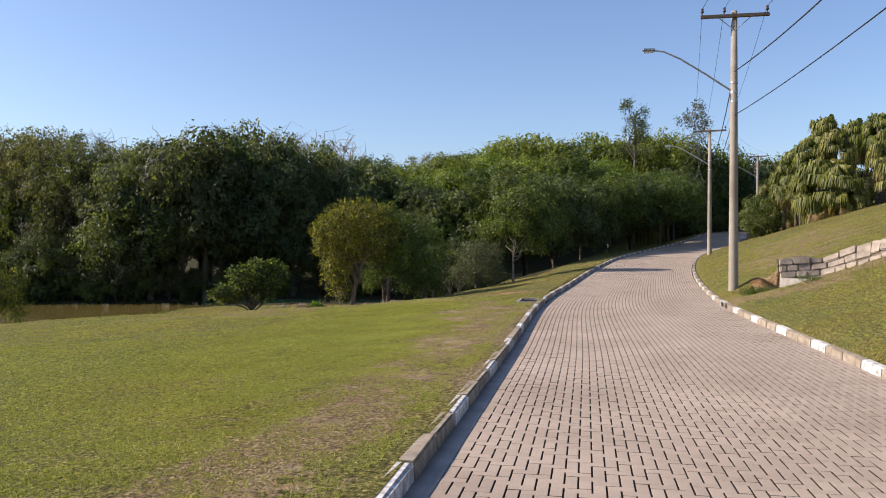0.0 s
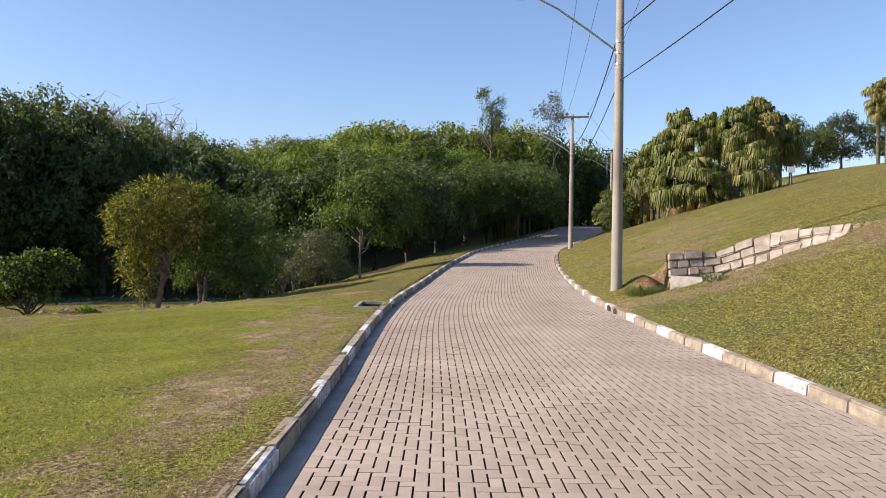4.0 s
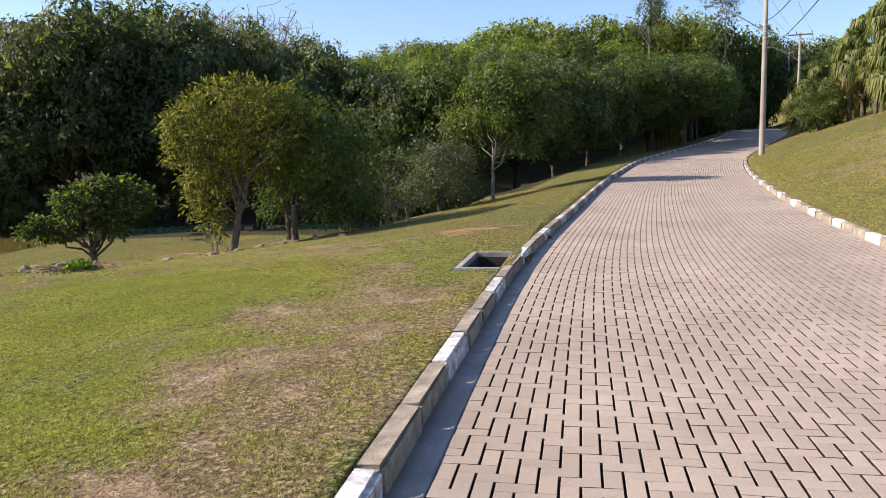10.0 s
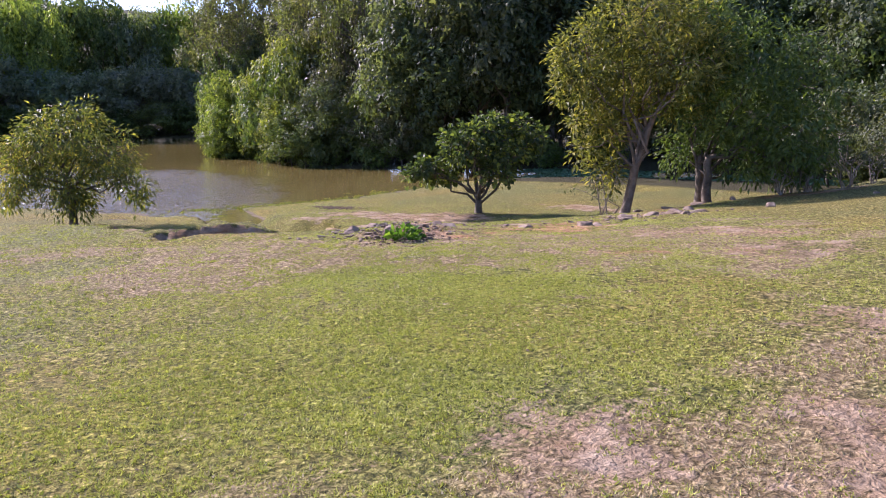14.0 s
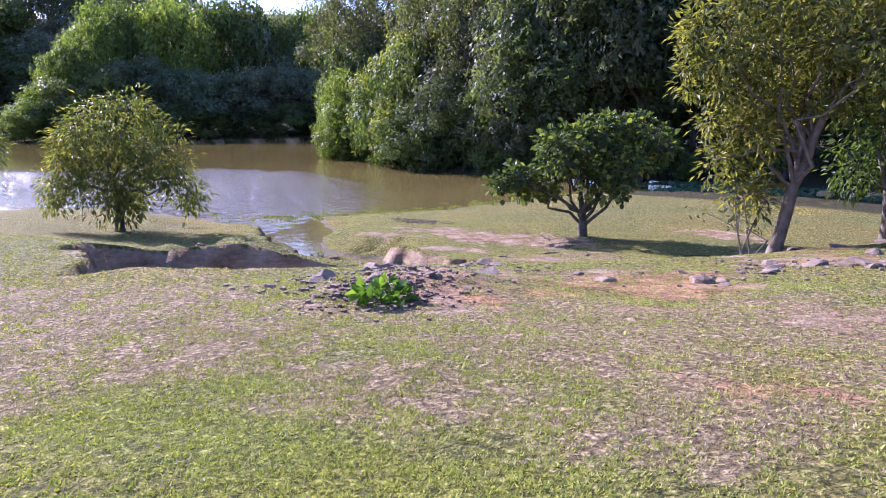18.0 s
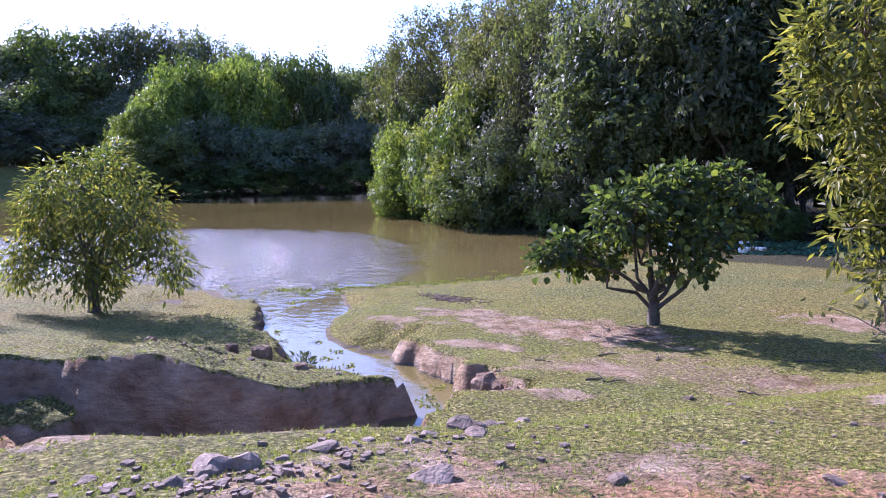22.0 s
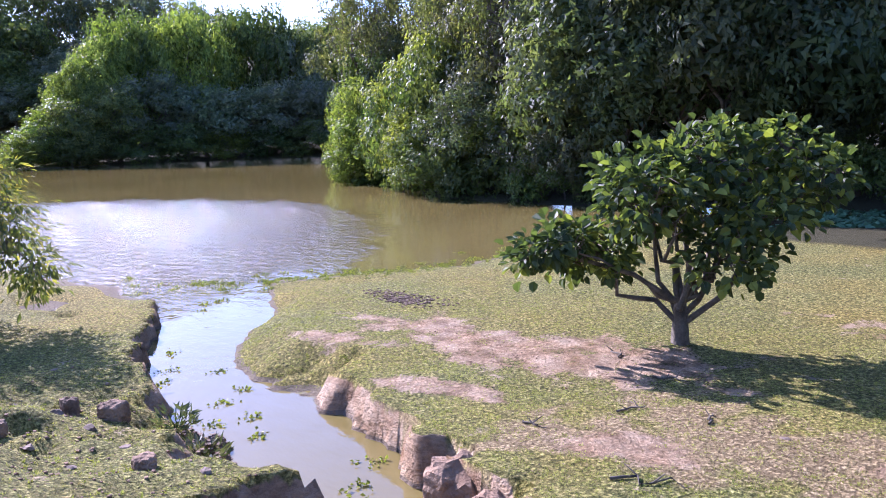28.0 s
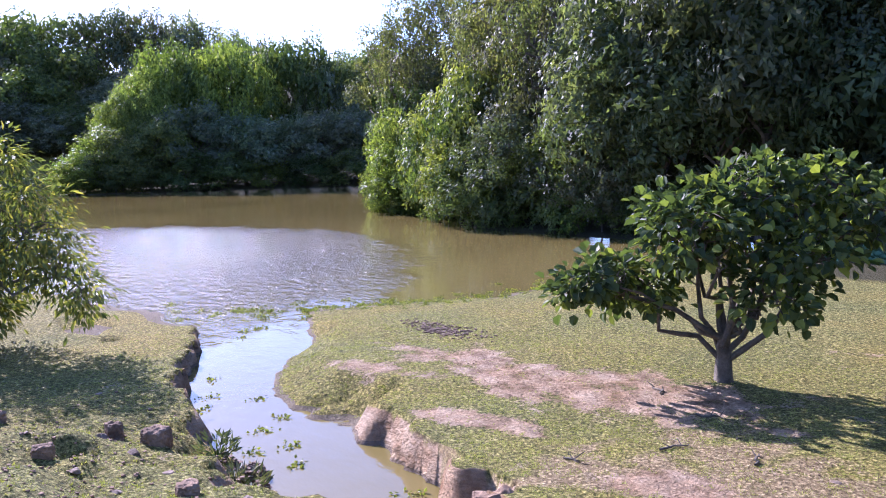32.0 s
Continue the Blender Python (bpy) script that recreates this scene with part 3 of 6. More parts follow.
def ground_material():
    m, nt, b = nodes_of("lawn_and_soil")
    v = world_vec(nt)
    at = {}
    for a in ("soil", "dry", "litter", "lush", "clay"):
        n = nt.nodes.new("ShaderNodeAttribute")
        n.attribute_name = a
        at[a] = n.outputs["Fac"]
    big, mid, fine, grit = noise_node(nt, v, 0.35, 4), noise_node(nt, v, 2.2, 6, 0.65), noise_node(nt, v, 22, 6, 0.8), noise_node(nt, v, 120, 3)
    grass = ramp(nt, fine, [(0.37, (0.045, 0.06, 0.010)), (0.5, (0.25, 0.25, 0.068)), (0.63, (0.52, 0.48, 0.18))])
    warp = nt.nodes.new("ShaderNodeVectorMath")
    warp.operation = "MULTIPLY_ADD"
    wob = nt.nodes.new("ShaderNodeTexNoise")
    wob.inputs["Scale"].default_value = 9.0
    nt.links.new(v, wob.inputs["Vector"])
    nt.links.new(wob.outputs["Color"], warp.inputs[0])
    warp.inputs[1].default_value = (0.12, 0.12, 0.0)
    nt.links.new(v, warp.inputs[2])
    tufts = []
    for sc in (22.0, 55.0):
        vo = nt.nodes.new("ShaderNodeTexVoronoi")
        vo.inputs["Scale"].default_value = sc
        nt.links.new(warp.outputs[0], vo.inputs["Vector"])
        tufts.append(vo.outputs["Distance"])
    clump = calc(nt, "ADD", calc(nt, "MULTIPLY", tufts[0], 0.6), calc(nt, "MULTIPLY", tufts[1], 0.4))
    # light tuft middles, dark edges: shade between tufts put into the colour
    tuft_shade = ramp(nt, clump, [(0.22, (1.3, 1.3, 1.25)), (0.40, (0.95, 0.95, 0.95)), (0.58, (0.42, 0.40, 0.37))])
    grass = mix(nt, ramp(nt, big, [(0.35, (0, 0, 0)), (0.7, (1, 1, 1))]), grass, mix(nt, 1.0, grass, (1.36, 1.10, 0.9), "MULTIPLY"))
    grass = mix(nt, calc(nt, "MULTIPLY", at["lush"], 0.8), grass, mix(nt, 1.0, grass, (1.0, 1.12, 0.55), "MULTIPLY"))
    hay = ramp(nt, fine, [(0.37, (0.19, 0.13, 0.06)), (0.5, (0.42, 0.31, 0.155)), (0.64, (0.62, 0.48, 0.28))])
    earth = ramp(nt, mid, [(0.3, (0.24, 0.13, 0.06)), (0.5, (0.46, 0.325, 0.195)), (0.75, (0.60, 0.48, 0.33))])
    earth = mix(nt, 0.5, earth, ramp(nt, grit, [(0.3, (0.6, 0.6, 0.6)), (0.7, (1.25, 1.25, 1.25))]), "MULTIPLY")
    layers = nt.nodes.new("ShaderNodeMapping")
    layers.inputs["Scale"].default_value = (2.2, 2.2, 9.0)
    nt.links.new(v, layers.inputs[0])
    strata = noise_node(nt, layers.outputs[0], 1.6, 5, 0.65)
    earth = mix(nt, 0.8, earth, ramp(nt, strata, [(0.32, (0.55, 0.52, 0.5)), (0.5, (0.95, 0.93, 0.9)), (0.68, (1.3, 1.25, 1.2))]), "MULTIPLY")
    earth = mix(nt, calc(nt, "MULTIPLY", at["clay"], 0.6), earth, mix(nt, 1.0, earth, (1.15, 0.78, 0.46), "MULTIPLY"))
    fdry = ramp(nt, calc(nt, "ADD", calc(nt, "MULTIPLY", at["dry"], 0.42), calc(nt, "MULTIPLY", calc(nt, "ADD", mid, fine), 0.36)), [(0.445, (0, 0, 0)), (0.66, (0.9, 0.9, 0.9))])
    col = mix(nt, 0.5, mix(nt, fdry, grass, hay), tuft_shade, "MULTIPLY")
    nz = nt.nodes.new("ShaderNodeSeparateXYZ")
    nt.links.new(nt.nodes.new("ShaderNodeNewGeometry").outputs["Normal"], nz.inputs[0])
    steep = calc(nt, "MULTIPLY", ramp(nt, nz.outputs[2], [(0.66, (1, 1, 1)), (0.86, (0, 0, 0))]), 0.95)
    sfac = calc(nt, "MAXIMUM", calc(nt, "ADD", at["soil"], calc(nt, "MULTIPLY", calc(nt, "SUBTRACT", calc(nt, "ADD", fine, mid), 1.0), 2.0)), steep)
    col = mix(nt, ramp(nt, sfac, [(0.35, (0, 0, 0)), (0.6, (1, 1, 1))]), col, earth)
    # the same painted tuft shading over grass and flat soil alike
    col = mix(nt, calc(nt, "MULTIPLY", calc(nt, "SUBTRACT", 1.0, steep), 0.5), col, tuft_shade, "MULTIPLY")
    px = nt.nodes.new("ShaderNodeSeparateXYZ")
    nt.links.new(v, px.inputs[0])
    mud = calc(nt, "MULTIPLY", calc(nt, "LESS_THAN", px.outputs[2], WATER + 0.045), 0.85)
    col = mix(nt, mud, col, (0.19, 0.15, 0.105))
    # dark forest floor, tree shade included in the colour
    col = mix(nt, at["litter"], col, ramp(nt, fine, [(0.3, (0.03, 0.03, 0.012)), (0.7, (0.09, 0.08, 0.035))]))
    nt.links.new(col, b.inputs["Base Color"])
    b.inputs["Roughness"].default_value = 0.95
    b.inputs["Specular IOR Level"].default_value = 0.15
    bump(nt, b, calc(nt, "SUBTRACT", calc(nt, "ADD", calc(nt, "MULTIPLY", fine, 1.0), calc(nt, "ADD", calc(nt, "MULTIPLY", mid, 1.2), calc(nt, "MULTIPLY", calc(nt, "MULTIPLY", strata, steep), 1.5))), calc(nt, "MULTIPLY", clump, 1.1)), 1.0, 0.07)
    return m


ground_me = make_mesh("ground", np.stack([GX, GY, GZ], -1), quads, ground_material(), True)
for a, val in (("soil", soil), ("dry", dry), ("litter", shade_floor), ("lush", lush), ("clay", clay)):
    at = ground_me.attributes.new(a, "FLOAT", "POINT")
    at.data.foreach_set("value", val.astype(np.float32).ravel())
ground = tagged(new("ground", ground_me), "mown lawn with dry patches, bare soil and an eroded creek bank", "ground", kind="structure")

# water of the lake and the creek
wm, wnt, wb = nodes_of("pond_water")
wv = world_vec(wnt)
wb.inputs["Base Color"].default_value = (0.13, 0.105, 0.032, 1)
nt_murk = ramp(wnt, noise_node(wnt, wv, 0.12, 3), [(0.3, (0.12, 0.095, 0.03)), (0.7, (0.165, 0.13, 0.042))])
wnt.links.new(nt_murk, wb.inputs["Base Color"])
wb.inputs["Specular IOR Level"].default_value = 0.9
wb.inputs["Roughness"].default_value, wb.inputs["IOR"].default_value = 0.04, 1.33
wmap = wnt.nodes.new("ShaderNodeMapping")
wmap.inputs["Scale"].default_value = (1.0, 1.7, 1.0)
wmap.inputs["Rotation"].default_value = (0, 0, radians(-51))
wnt.links.new(wv, wmap.inputs[0])
# a breeze ruffles the open middle of the pond
oval = wnt.nodes.new("ShaderNodeVectorMath")
oval.operation = "MULTIPLY"
oval.inputs[1].default_value = (1 / 14, 1 / 15, 0)
wnt.links.new(wv, oval.inputs[0])
gap = wnt.nodes.new("ShaderNodeVectorMath")
gap.operation = "DISTANCE"
gap.inputs[1].default_value = (-38 / 14, 26 / 15, 0)
wnt.links.new(oval.outputs[0], gap.inputs[0])
breeze = ramp(wnt, calc(wnt, "MULTIPLY", calc(wnt, "ADD", gap.outputs["Value"], calc(wnt, "MULTIPLY", noise_node(wnt, wv, 0.5, 4), 0.3)), 0.5), [(0.55, (1, 1, 1)), (0.615, (0.04, 0.04, 0.04))])
wnt.links.new(calc(wnt, "ADD", calc(wnt, "MULTIPLY", breeze, 0.03), 0.03), wb.inputs["Roughness"])
ripple = calc(wnt, "ADD", noise_node(wnt, wmap.outputs[0], 2.6, 3, 0.5), calc(wnt, "MULTIPLY", noise_node(wnt, wmap.outputs[0], 9.0, 2, 0.5), 0.35))
bump(wnt, wb, calc(wnt, "MULTIPLY", ripple, breeze), 1.0, 0.14)
wx, wy = np.meshgrid(np.linspace(-420, -6, 60), np.linspace(-60, 130, 40))
wi = np.arange(wx.size).reshape(wx.shape)
tagged(new("water", make_mesh("water", np.stack([wx, wy, np.full(wx.shape, WATER)], -1), np.stack([wi[:-1, :-1], wi[:-1, 1:], wi[1:, 1:], wi[1:, :-1]], -1).reshape(-1, 4), wm, True)),
       "brown still pond water with silvery ripples", "water", kind="structure")

# ---- road: bed, gutters, kerbs ----
def road_point(s_y, off, up):
    """A point beside the road's middle line, off metres to its right."""
    t = (road_x(s_y + 0.5) - road_x(s_y - 0.5))
    c = 1 / math.sqrt(1 + t * t)
    return Vector((float(road_x(s_y)) + off * c, s_y - off * t * c, float(road_z(s_y)) + up))


road_ys = np.concatenate([np.arange(-40, 60, 0.5), np.arange(60, 138, 2.0)])


def strip(name, offs, mat, label, category):
    """A sheet along the road; offs: (offset, height) across it."""
    V = [road_point(y, o, u) for y in road_ys for o, u in offs]
    n, k = len(road_ys), len(offs)
    I = np.arange(n * k).reshape(n, k)
    F = np.stack([I[:-1, :-1], I[:-1, 1:], I[1:, 1:], I[1:, :-1]], -1).reshape(-1, 4)
    return tagged(new(name, make_mesh(name, [tuple(v) for v in V], F, mat, True)), label, category, kind="structure")


road = strip("road", [(-2.42, -0.030), (-1.2, -0.030), (0, -0.030), (1.2, -0.030), (2.54, -0.030)], JOINT, "road bed of pale interlocking concrete pavers", "road")
gutter = strip("gutter", [(-2.60, -0.03), (-2.60, -0.012), (-2.50, -0.022), (-2.44, -0.014), (-2.405, -0.002), (-2.395, -0.06)], GUTTER, "smooth concrete gutter beside the kerb", "gutter")

# beyond the near stretch the pavers are too small to tell apart: a plain pale sheet
far_ys = np.concatenate([np.arange(58, 138, 2.0)])


def sheet(name, ys, a, b, up, mat, parent):
    V = [tuple(road_point(y, o, up)) for y in ys for o in (a, b)]
    I = np.arange(len(V)).reshape(-1, 2)
    return child(name, make_mesh(name, V, np.stack([I[:-1, 0], I[:-1, 1], I[1:, 1], I[1:, 0]], -1), mat, True), parent)


sheet("far_paving", far_ys, -2.42, 2.54, 0.0, PAVER, road)
sheet("rear_paving", np.arange(-40, 1.1, 1.0), -2.42, 2.54, 0.0, PAVER, road)


def kerb_stone(length, white, rng):
    """One kerb block, worn and chamfered, 0.13 wide, along +y from its middle."""
    bm = bmesh.new()
    box(bm, 0, 0, 0.0, 0.15, length - 0.012, 0.29, bevel=0.018)
    for v in bm.verts:
        v.co += Vector((rng.uniform(-.007, .007), rng.uniform(-.005, .005), rng.uniform(-.007, .007)))
        if v.co.z > 0.1 and v.co.x > 0:
            v.co.x -= 0.012
    me = bpy.data.meshes.new("kerb_stone")
    bm.to_mesh(me)
    bm.free()
    me.materials.append(KERB_WHITE if white else KERB_GREY)
    return me


rng = random.Random(5)
for side, base_off, step, start, label in (("kerb_left", -2.655, 0.90, -11.05, "concrete kerb with every third stone painted white, worn"), ("kerb_right", 2.61, 0.82, -10.42, "low concrete kerb with white painted stones, soiled")):
    white_me, grey_me = [kerb_stone(step, True, rng) for _ in range(3)], [kerb_stone(step, False, rng) for _ in range(4)]
    kerb = tagged(new(side), label, "kerb", kind="structure")
    y, k = start, 0
    while y < 96:
        slope = float(road_x(y + 0.5) - road_x(y - 0.5))
        white = k % 3 == 0 if y < 48 else k % 2 == 0
        ob = child("kerb_stone", rng.choice(white_me if white else grey_me), kerb)
        sz = float(road_z(y + 0.5) - road_z(y - 0.5))
        ob.matrix_world = Matrix.Translation(road_point(y, base_off, -0.015 if side == "kerb_left" else -0.03)) @ pose(0, 0, 0, math.degrees(math.atan(sz)), rng.uniform(-1, 1), -math.degrees(math.atan(slope)) + rng.uniform(-.5, .5) + (180 if side == "kerb_right" else 0))
        y += step * math.cos(math.atan(slope))
        k += 1

# ---- plants ----
def leaf_mesh(name, P, D, length, width, mat, rng, fold=0.25, U=None, blade=False, mass=None, broad=False):
    """Many folded leaves as quads: P where they grow, D where they point."""
    n = len(P)
    D = D / (np.linalg.norm(D, axis=1)[:, None] + 1e-9)
    L = (length * rng.uniform(0.65, 1.3, n))[:, None]
    S = np.cross(D, rng.normal(size=(n, 3)) * (1.0 if U is None else 0.45) + (0 if U is None else U))
    S /= np.linalg.norm(S, axis=1)[:, None] + 1e-9
    N = np.cross(S, D)
    W = L * width / length
    if broad:
        V = np.stack([P, P + D * L * 0.28 + S * W * 0.5 + N * W * fold, P + D * L * 0.72 + S * W * 0.4 + N * W * fold * 0.8, P + D * L - N * W * 0.12,
                      P + D * L * 0.72 - S * W * 0.4 + N * W * fold * 0.8, P + D * L * 0.28 - S * W * 0.5 + N * W * fold], 1)
        I = np.arange(n)[:, None] * 6
        return make_mesh(name, V, np.concatenate([I + [0, 1, 2, 3], I + [0, 3, 4, 5]]), mat)
    if blade:
        V = np.stack([P - S * W * 0.5, P + S * W * 0.5, P + D * L], 1)
        F = np.arange(n * 3).reshape(n, 3)
        return make_mesh(name, V, F, mat) if mass is None else make_mesh(name, np.concatenate([V.reshape(-1, 3), mass[0]]), np.concatenate([F, mass[1] + n * 3]), mat)
    V = np.stack([P, P + D * L * 0.45 + S * W * 0.5 + N * W * fold, P + D * L, P + D * L * 0.45 - S * W * 0.5 + N * W * fold], 1)
    F = np.arange(n * 4).reshape(n, 4)
    if mass is None:
        return make_mesh(name, V, F, mat)
    return make_mesh(name, np.concatenate([V.reshape(-1, 3), mass[0]]), [F, mass[1] + n * 4], mat)


def inner_mass(lobes, size, rng):
    """The dense inner foliage: large shaded leaves deep inside each lobe."""
    L = np.array(lobes, float)
    k = np.repeat(np.arange(len(L)), 150)
    u = unit(rng, len(k)) * rng.uniform(0.35, 1.0, len(k))[:, None]
    P = L[k, :3] + u * L[k, 3:] * size
    A, B = unit(rng, len(k)), unit(rng, len(k))
    r = (L[k, 3] * 0.2)[:, None]
    V = np.stack([P - A * r, P + A * r * 0.6 + B * r * 0.5, P + B * r - A * r * 0.2], 1).reshape(-1, 3)
    return V, np.arange(len(V)).reshape(-1, 3)


def unit(rng, n):
    u = rng.normal(size=(n, 3))
    return u / np.linalg.norm(u, axis=1)[:, None]


def crown_leaves(lobes, clumps, per, spread, rng, droop=0.25, inner=0.72, low=-0.75, rosette=False, skin=0.62):
    """Leaf places and directions in clumps over the skin of several lobes (cx, cy, cz, rx, ry, rz)."""
    L = np.array(lobes, float)
    wt = L[:, 3] * L[:, 5]
    pick = rng.choice(len(L), clumps * 2, p=wt / wt.sum())
    u = unit(rng, clumps * 2)
    r = rng.uniform(skin, 1.06, clumps * 2)[:, None]
    C = L[pick, :3] + u * L[pick, 3:] * r
    deep = np.zeros(len(C), bool)
    for k in range(len(L)):
        q = np.linalg.norm((C - L[k, :3]) / L[k, 3:], axis=1)
        deep |= (q < inner) & (pick != k)
    keep = ~deep & (u[:, 2] > low)
    C, u = C[keep][:clumps], u[keep][:clumps]
    P = np.repeat(C, per, 0) + rng.normal(size=(len(C) * per, 3)) * spread
    UU = np.repeat(u, per, 0)
    D = rng.normal(size=(len(C) * per, 3))
    D = D - 0.8 * (D * UU).sum(1)[:, None] * UU + 0.25 * UU + np.array([0, 0, -1.6 * droop])
    if rosette:
        D = P - np.repeat(C, per, 0)
        D = D / (np.linalg.norm(D, axis=1)[:, None] + 1e-6) + 0.35 * UU + np.array([0, 0, -droop])
        return P, D, C, np.array([[0.0, 0.0, 1.0]]) + 0.6 * UU
    return P, D, C, np.repeat(u, per, 0)


def branch(rng, a, b, r0, r1, steps=5, wander=0.08):
    a, b = np.array(a, float), np.array(b, float)
    ln = np.linalg.norm(b - a)
    out = []
    for k in range(steps + 1):
        t = k / steps
        p = a + (b - a) * t + np.array([0, 0, 0.12 * ln * math.sin(math.pi * t)]) * 0.5
        if 0 < k < steps:
            p = p + rng.normal(size=3) * wander * ln / steps * 1.6
        out.append((p, r0 + (r1 - r0) * t))
    return out


def limbs(lobes, clump_places, fork, r0, rng, twigs=40, lean=(0, 0), stems=1):
    """Trunk, a limb to each lobe and twigs to the leaf clumps."""
    paths = []
    tips = []
    for s in range(stems):
        ox, oy = (0, 0) if stems == 1 else rng.normal(size=2) * r0 * 1.6
        top = np.array([lean[0] + ox * 1.5, lean[1] + oy * 1.5, fork])
        tr = branch(rng, (ox, oy, -0.15), top, r0 * 1.25, r0 * 0.72, 6, 0.04)
        tr[0] = (tr[0][0], r0 * 1.6)
        paths.append(tr)
        tips.append(tr)
    for k, l in enumerate(lobes):
        tr = tips[k % stems]
        a = tr[rng.randint(3, 7)][0]
        c = np.array(l[:3], float)
        paths.append(branch(rng, a, c, r0 * 0.4, r0 * 0.10, 6, 0.25))
    anchors = np.array([p for path in paths for p, r in path[2:]])
    if len(clump_places):
        for c in clump_places[rng.choice(len(clump_places), min(twigs, len(clump_places)), replace=False)]:
            d = np.linalg.norm(anchors - c, axis=1)
            a = anchors[np.argmin(d)]
            paths.append(branch(rng, a, c, max(0.012, r0 * 0.10), 0.006, 4, 0.3))
    return paths


def plant(name, x, y, lobes, clumps, per, spread, leaf, width, mat, fork, r0, label, category="tree", seed=1, bark=None, droop=0.25, inner=0.72, low=-0.75,
          twigs=40, lean=(0, 0), stems=1, z=None, sides=6, group="", trunk_label="", core=0.0, rosette=False, skin=0.62, fine=False, broad=False):
    """A tree or bush: Empty at the foot, trunk with limbs, crown of leaves."""
    rng = np.random.RandomState(seed)
    P, D, C, U = crown_leaves(lobes, clumps, per, spread, rng, droop, inner, low, rosette, skin)
    ob = thing(name, x, y, ground_z(x, y) if z is None else z, label, category, group)
    V, F = tubes(limbs(lobes, C, fork, r0, rng, twigs, lean, stems), sides)
    child("trunk", make_mesh("trunk", V, F, bark or BARK, True), ob, trunk_label)
    child("crown", leaf_mesh("crown", P, D, leaf, width, mat, rng, U=U, blade=fine, broad=broad, mass=inner_mass(lobes, core, rng) if core else None), ob)
    return ob


def round_lobes(rng, h, w, n, base, under=-0.45, lump=1.0):
    """Lobes over the skin of a rounded crown between base and h."""
    out = []
    mid, half = (h + base) / 2, (h - base) / 2
    for k in range(n):
        zz = 1 - (1 - under) * (k + 0.5) / n
        a, q = k * 2.39996 + rng.uniform(-.3, .3), math.sqrt(max(0, 1 - zz * zz))
        r = lump * w * rng.uniform(0.75, 1.25) * 1.55 / math.sqrt(n)
        g = rng.uniform(0.60, 0.80)
        out.append((w * g * q * math.cos(a), w * g * q * math.sin(a), mid + half * g * zz, r, r, r * 0.8))
    return out


def forest_model(kind, seed, h, w, n, base, clumps, per, spread, leaf, mat, droop=0.25, label="", bark=None, r0=0.2, twigs=14, width=0.55, under=-0.5, core=0.34, lump=1.0):
    rr = random.Random(seed)
    ob = plant("forest_tree", 0, 0, round_lobes(rr, h, w, n, base, under, lump), clumps, per, spread * 0.8, leaf, leaf * width, mat, base + (h - base) * 0.3, r0, label, "tree", seed, bark, droop, 0.8, twigs=twigs, z=0, group=kind, sides=4, core=core, skin=0.72, fine=True)
    return ob


def put(model, used, x, y, rz, s, sz=1.0, dz=-0.1, label=""):
    """The first use takes the model itself, the later ones copies."""
    if model.name in used:
        ob = copy_thing(model, Matrix.Identity(4))
    else:
        ob = model
        used.add(model.name)
    ob.matrix_basis = Matrix.Translation((x, y, ground_z(x, y) + dz)) @ pose(0, 0, 0, 0, 0, rz) @ Matrix.Diagonal((s, s, s * sz, 1))
    return tagged(ob, label)


DARK_A = forest_model("dark forest by the pond", 11, 10, 4.2, 15, 1.0, 1000, 13, 0.20, 0.24, LEAF_DARK, label="tall dense dark green forest tree by the pond", core=0.78, lump=1.0)
DARK_B = forest_model("dark forest by the pond", 12, 10, 3.4, 13, 0.6, 900, 13, 0.19, 0.23, LEAF_DARK, under=-0.9, label="narrow dark green forest tree hung with creepers", core=0.78, lump=1.0)
MID_A = forest_model("forest on the hillside", 13, 9, 4.4, 16, 1.4, 950, 12, 0.20, 0.24, LEAF_MID, label="broad mid green forest tree with a domed crown", core=0.66, lump=1.0)
MID_B = forest_model("forest on the hillside", 14, 9, 3.6, 13, 0.8, 850, 12, 0.19, 0.23, LEAF_MID, label="mid green forest tree with an uneven crown", core=0.66, lump=1.0)
LIGHT_A = forest_model("forest on the hillside", 15, 8, 4.4, 16, 1.4, 900, 12, 0.20, 0.23, LEAF_LIGHT, label="bright green forest tree with a flat domed crown", core=0.66, lump=1.0)
AIRY_A = forest_model("airy trees on the spit", 16, 13, 4.6, 26, 3.0, 560, 13, 0.22, 0.20, LEAF_OLIVE, label="tall airy tree with thin olive foliage and bare limbs", r0=0.2, twigs=200, lump=0.62, core=0.0)
BUSH_A = forest_model("bushes over the water", 17, 4.2, 2.4, 11, -0.3, 560, 13, 0.13, 0.16, LEAF_MID, under=-0.85, label="round bush leaning over the pond water", r0=0.08, core=0.75, lump=0.95)
BUSH_B = forest_model("bushes over the water", 18, 4.5, 2.2, 11, -0.4, 560, 13, 0.13, 0.16, LEAF_LIGHT, under=-0.85, label="light green bush leaning over the pond water", r0=0.08, core=0.75, lump=0.95)
GREY_BUSH = forest_model("bushes over the water", 19, 5.0, 2.6, 14, 0.2, 480, 12, 0.18, 0.16, LEAF_GREY, under=-0.8, label="grey-green twiggy bush at the forest edge", r0=0.07, twigs=120, lump=0.8, core=0.3)
FAR_DARK = forest_model("far forest", 31, 10, 4.6, 15, 0.0, 460, 11, 0.28, 0.33, LEAF_HAZY, under=-0.9, label="distant dark green forest tree with hazed leaf colour", twigs=2, core=0.78, lump=1.0)
FAR_MID = forest_model("far forest", 32, 9, 4.8, 15, 0.2, 460, 11, 0.28, 0.32, LEAF_MID, under=-0.9, label="distant mid green forest tree", twigs=2, core=0.78, lump=1.0)
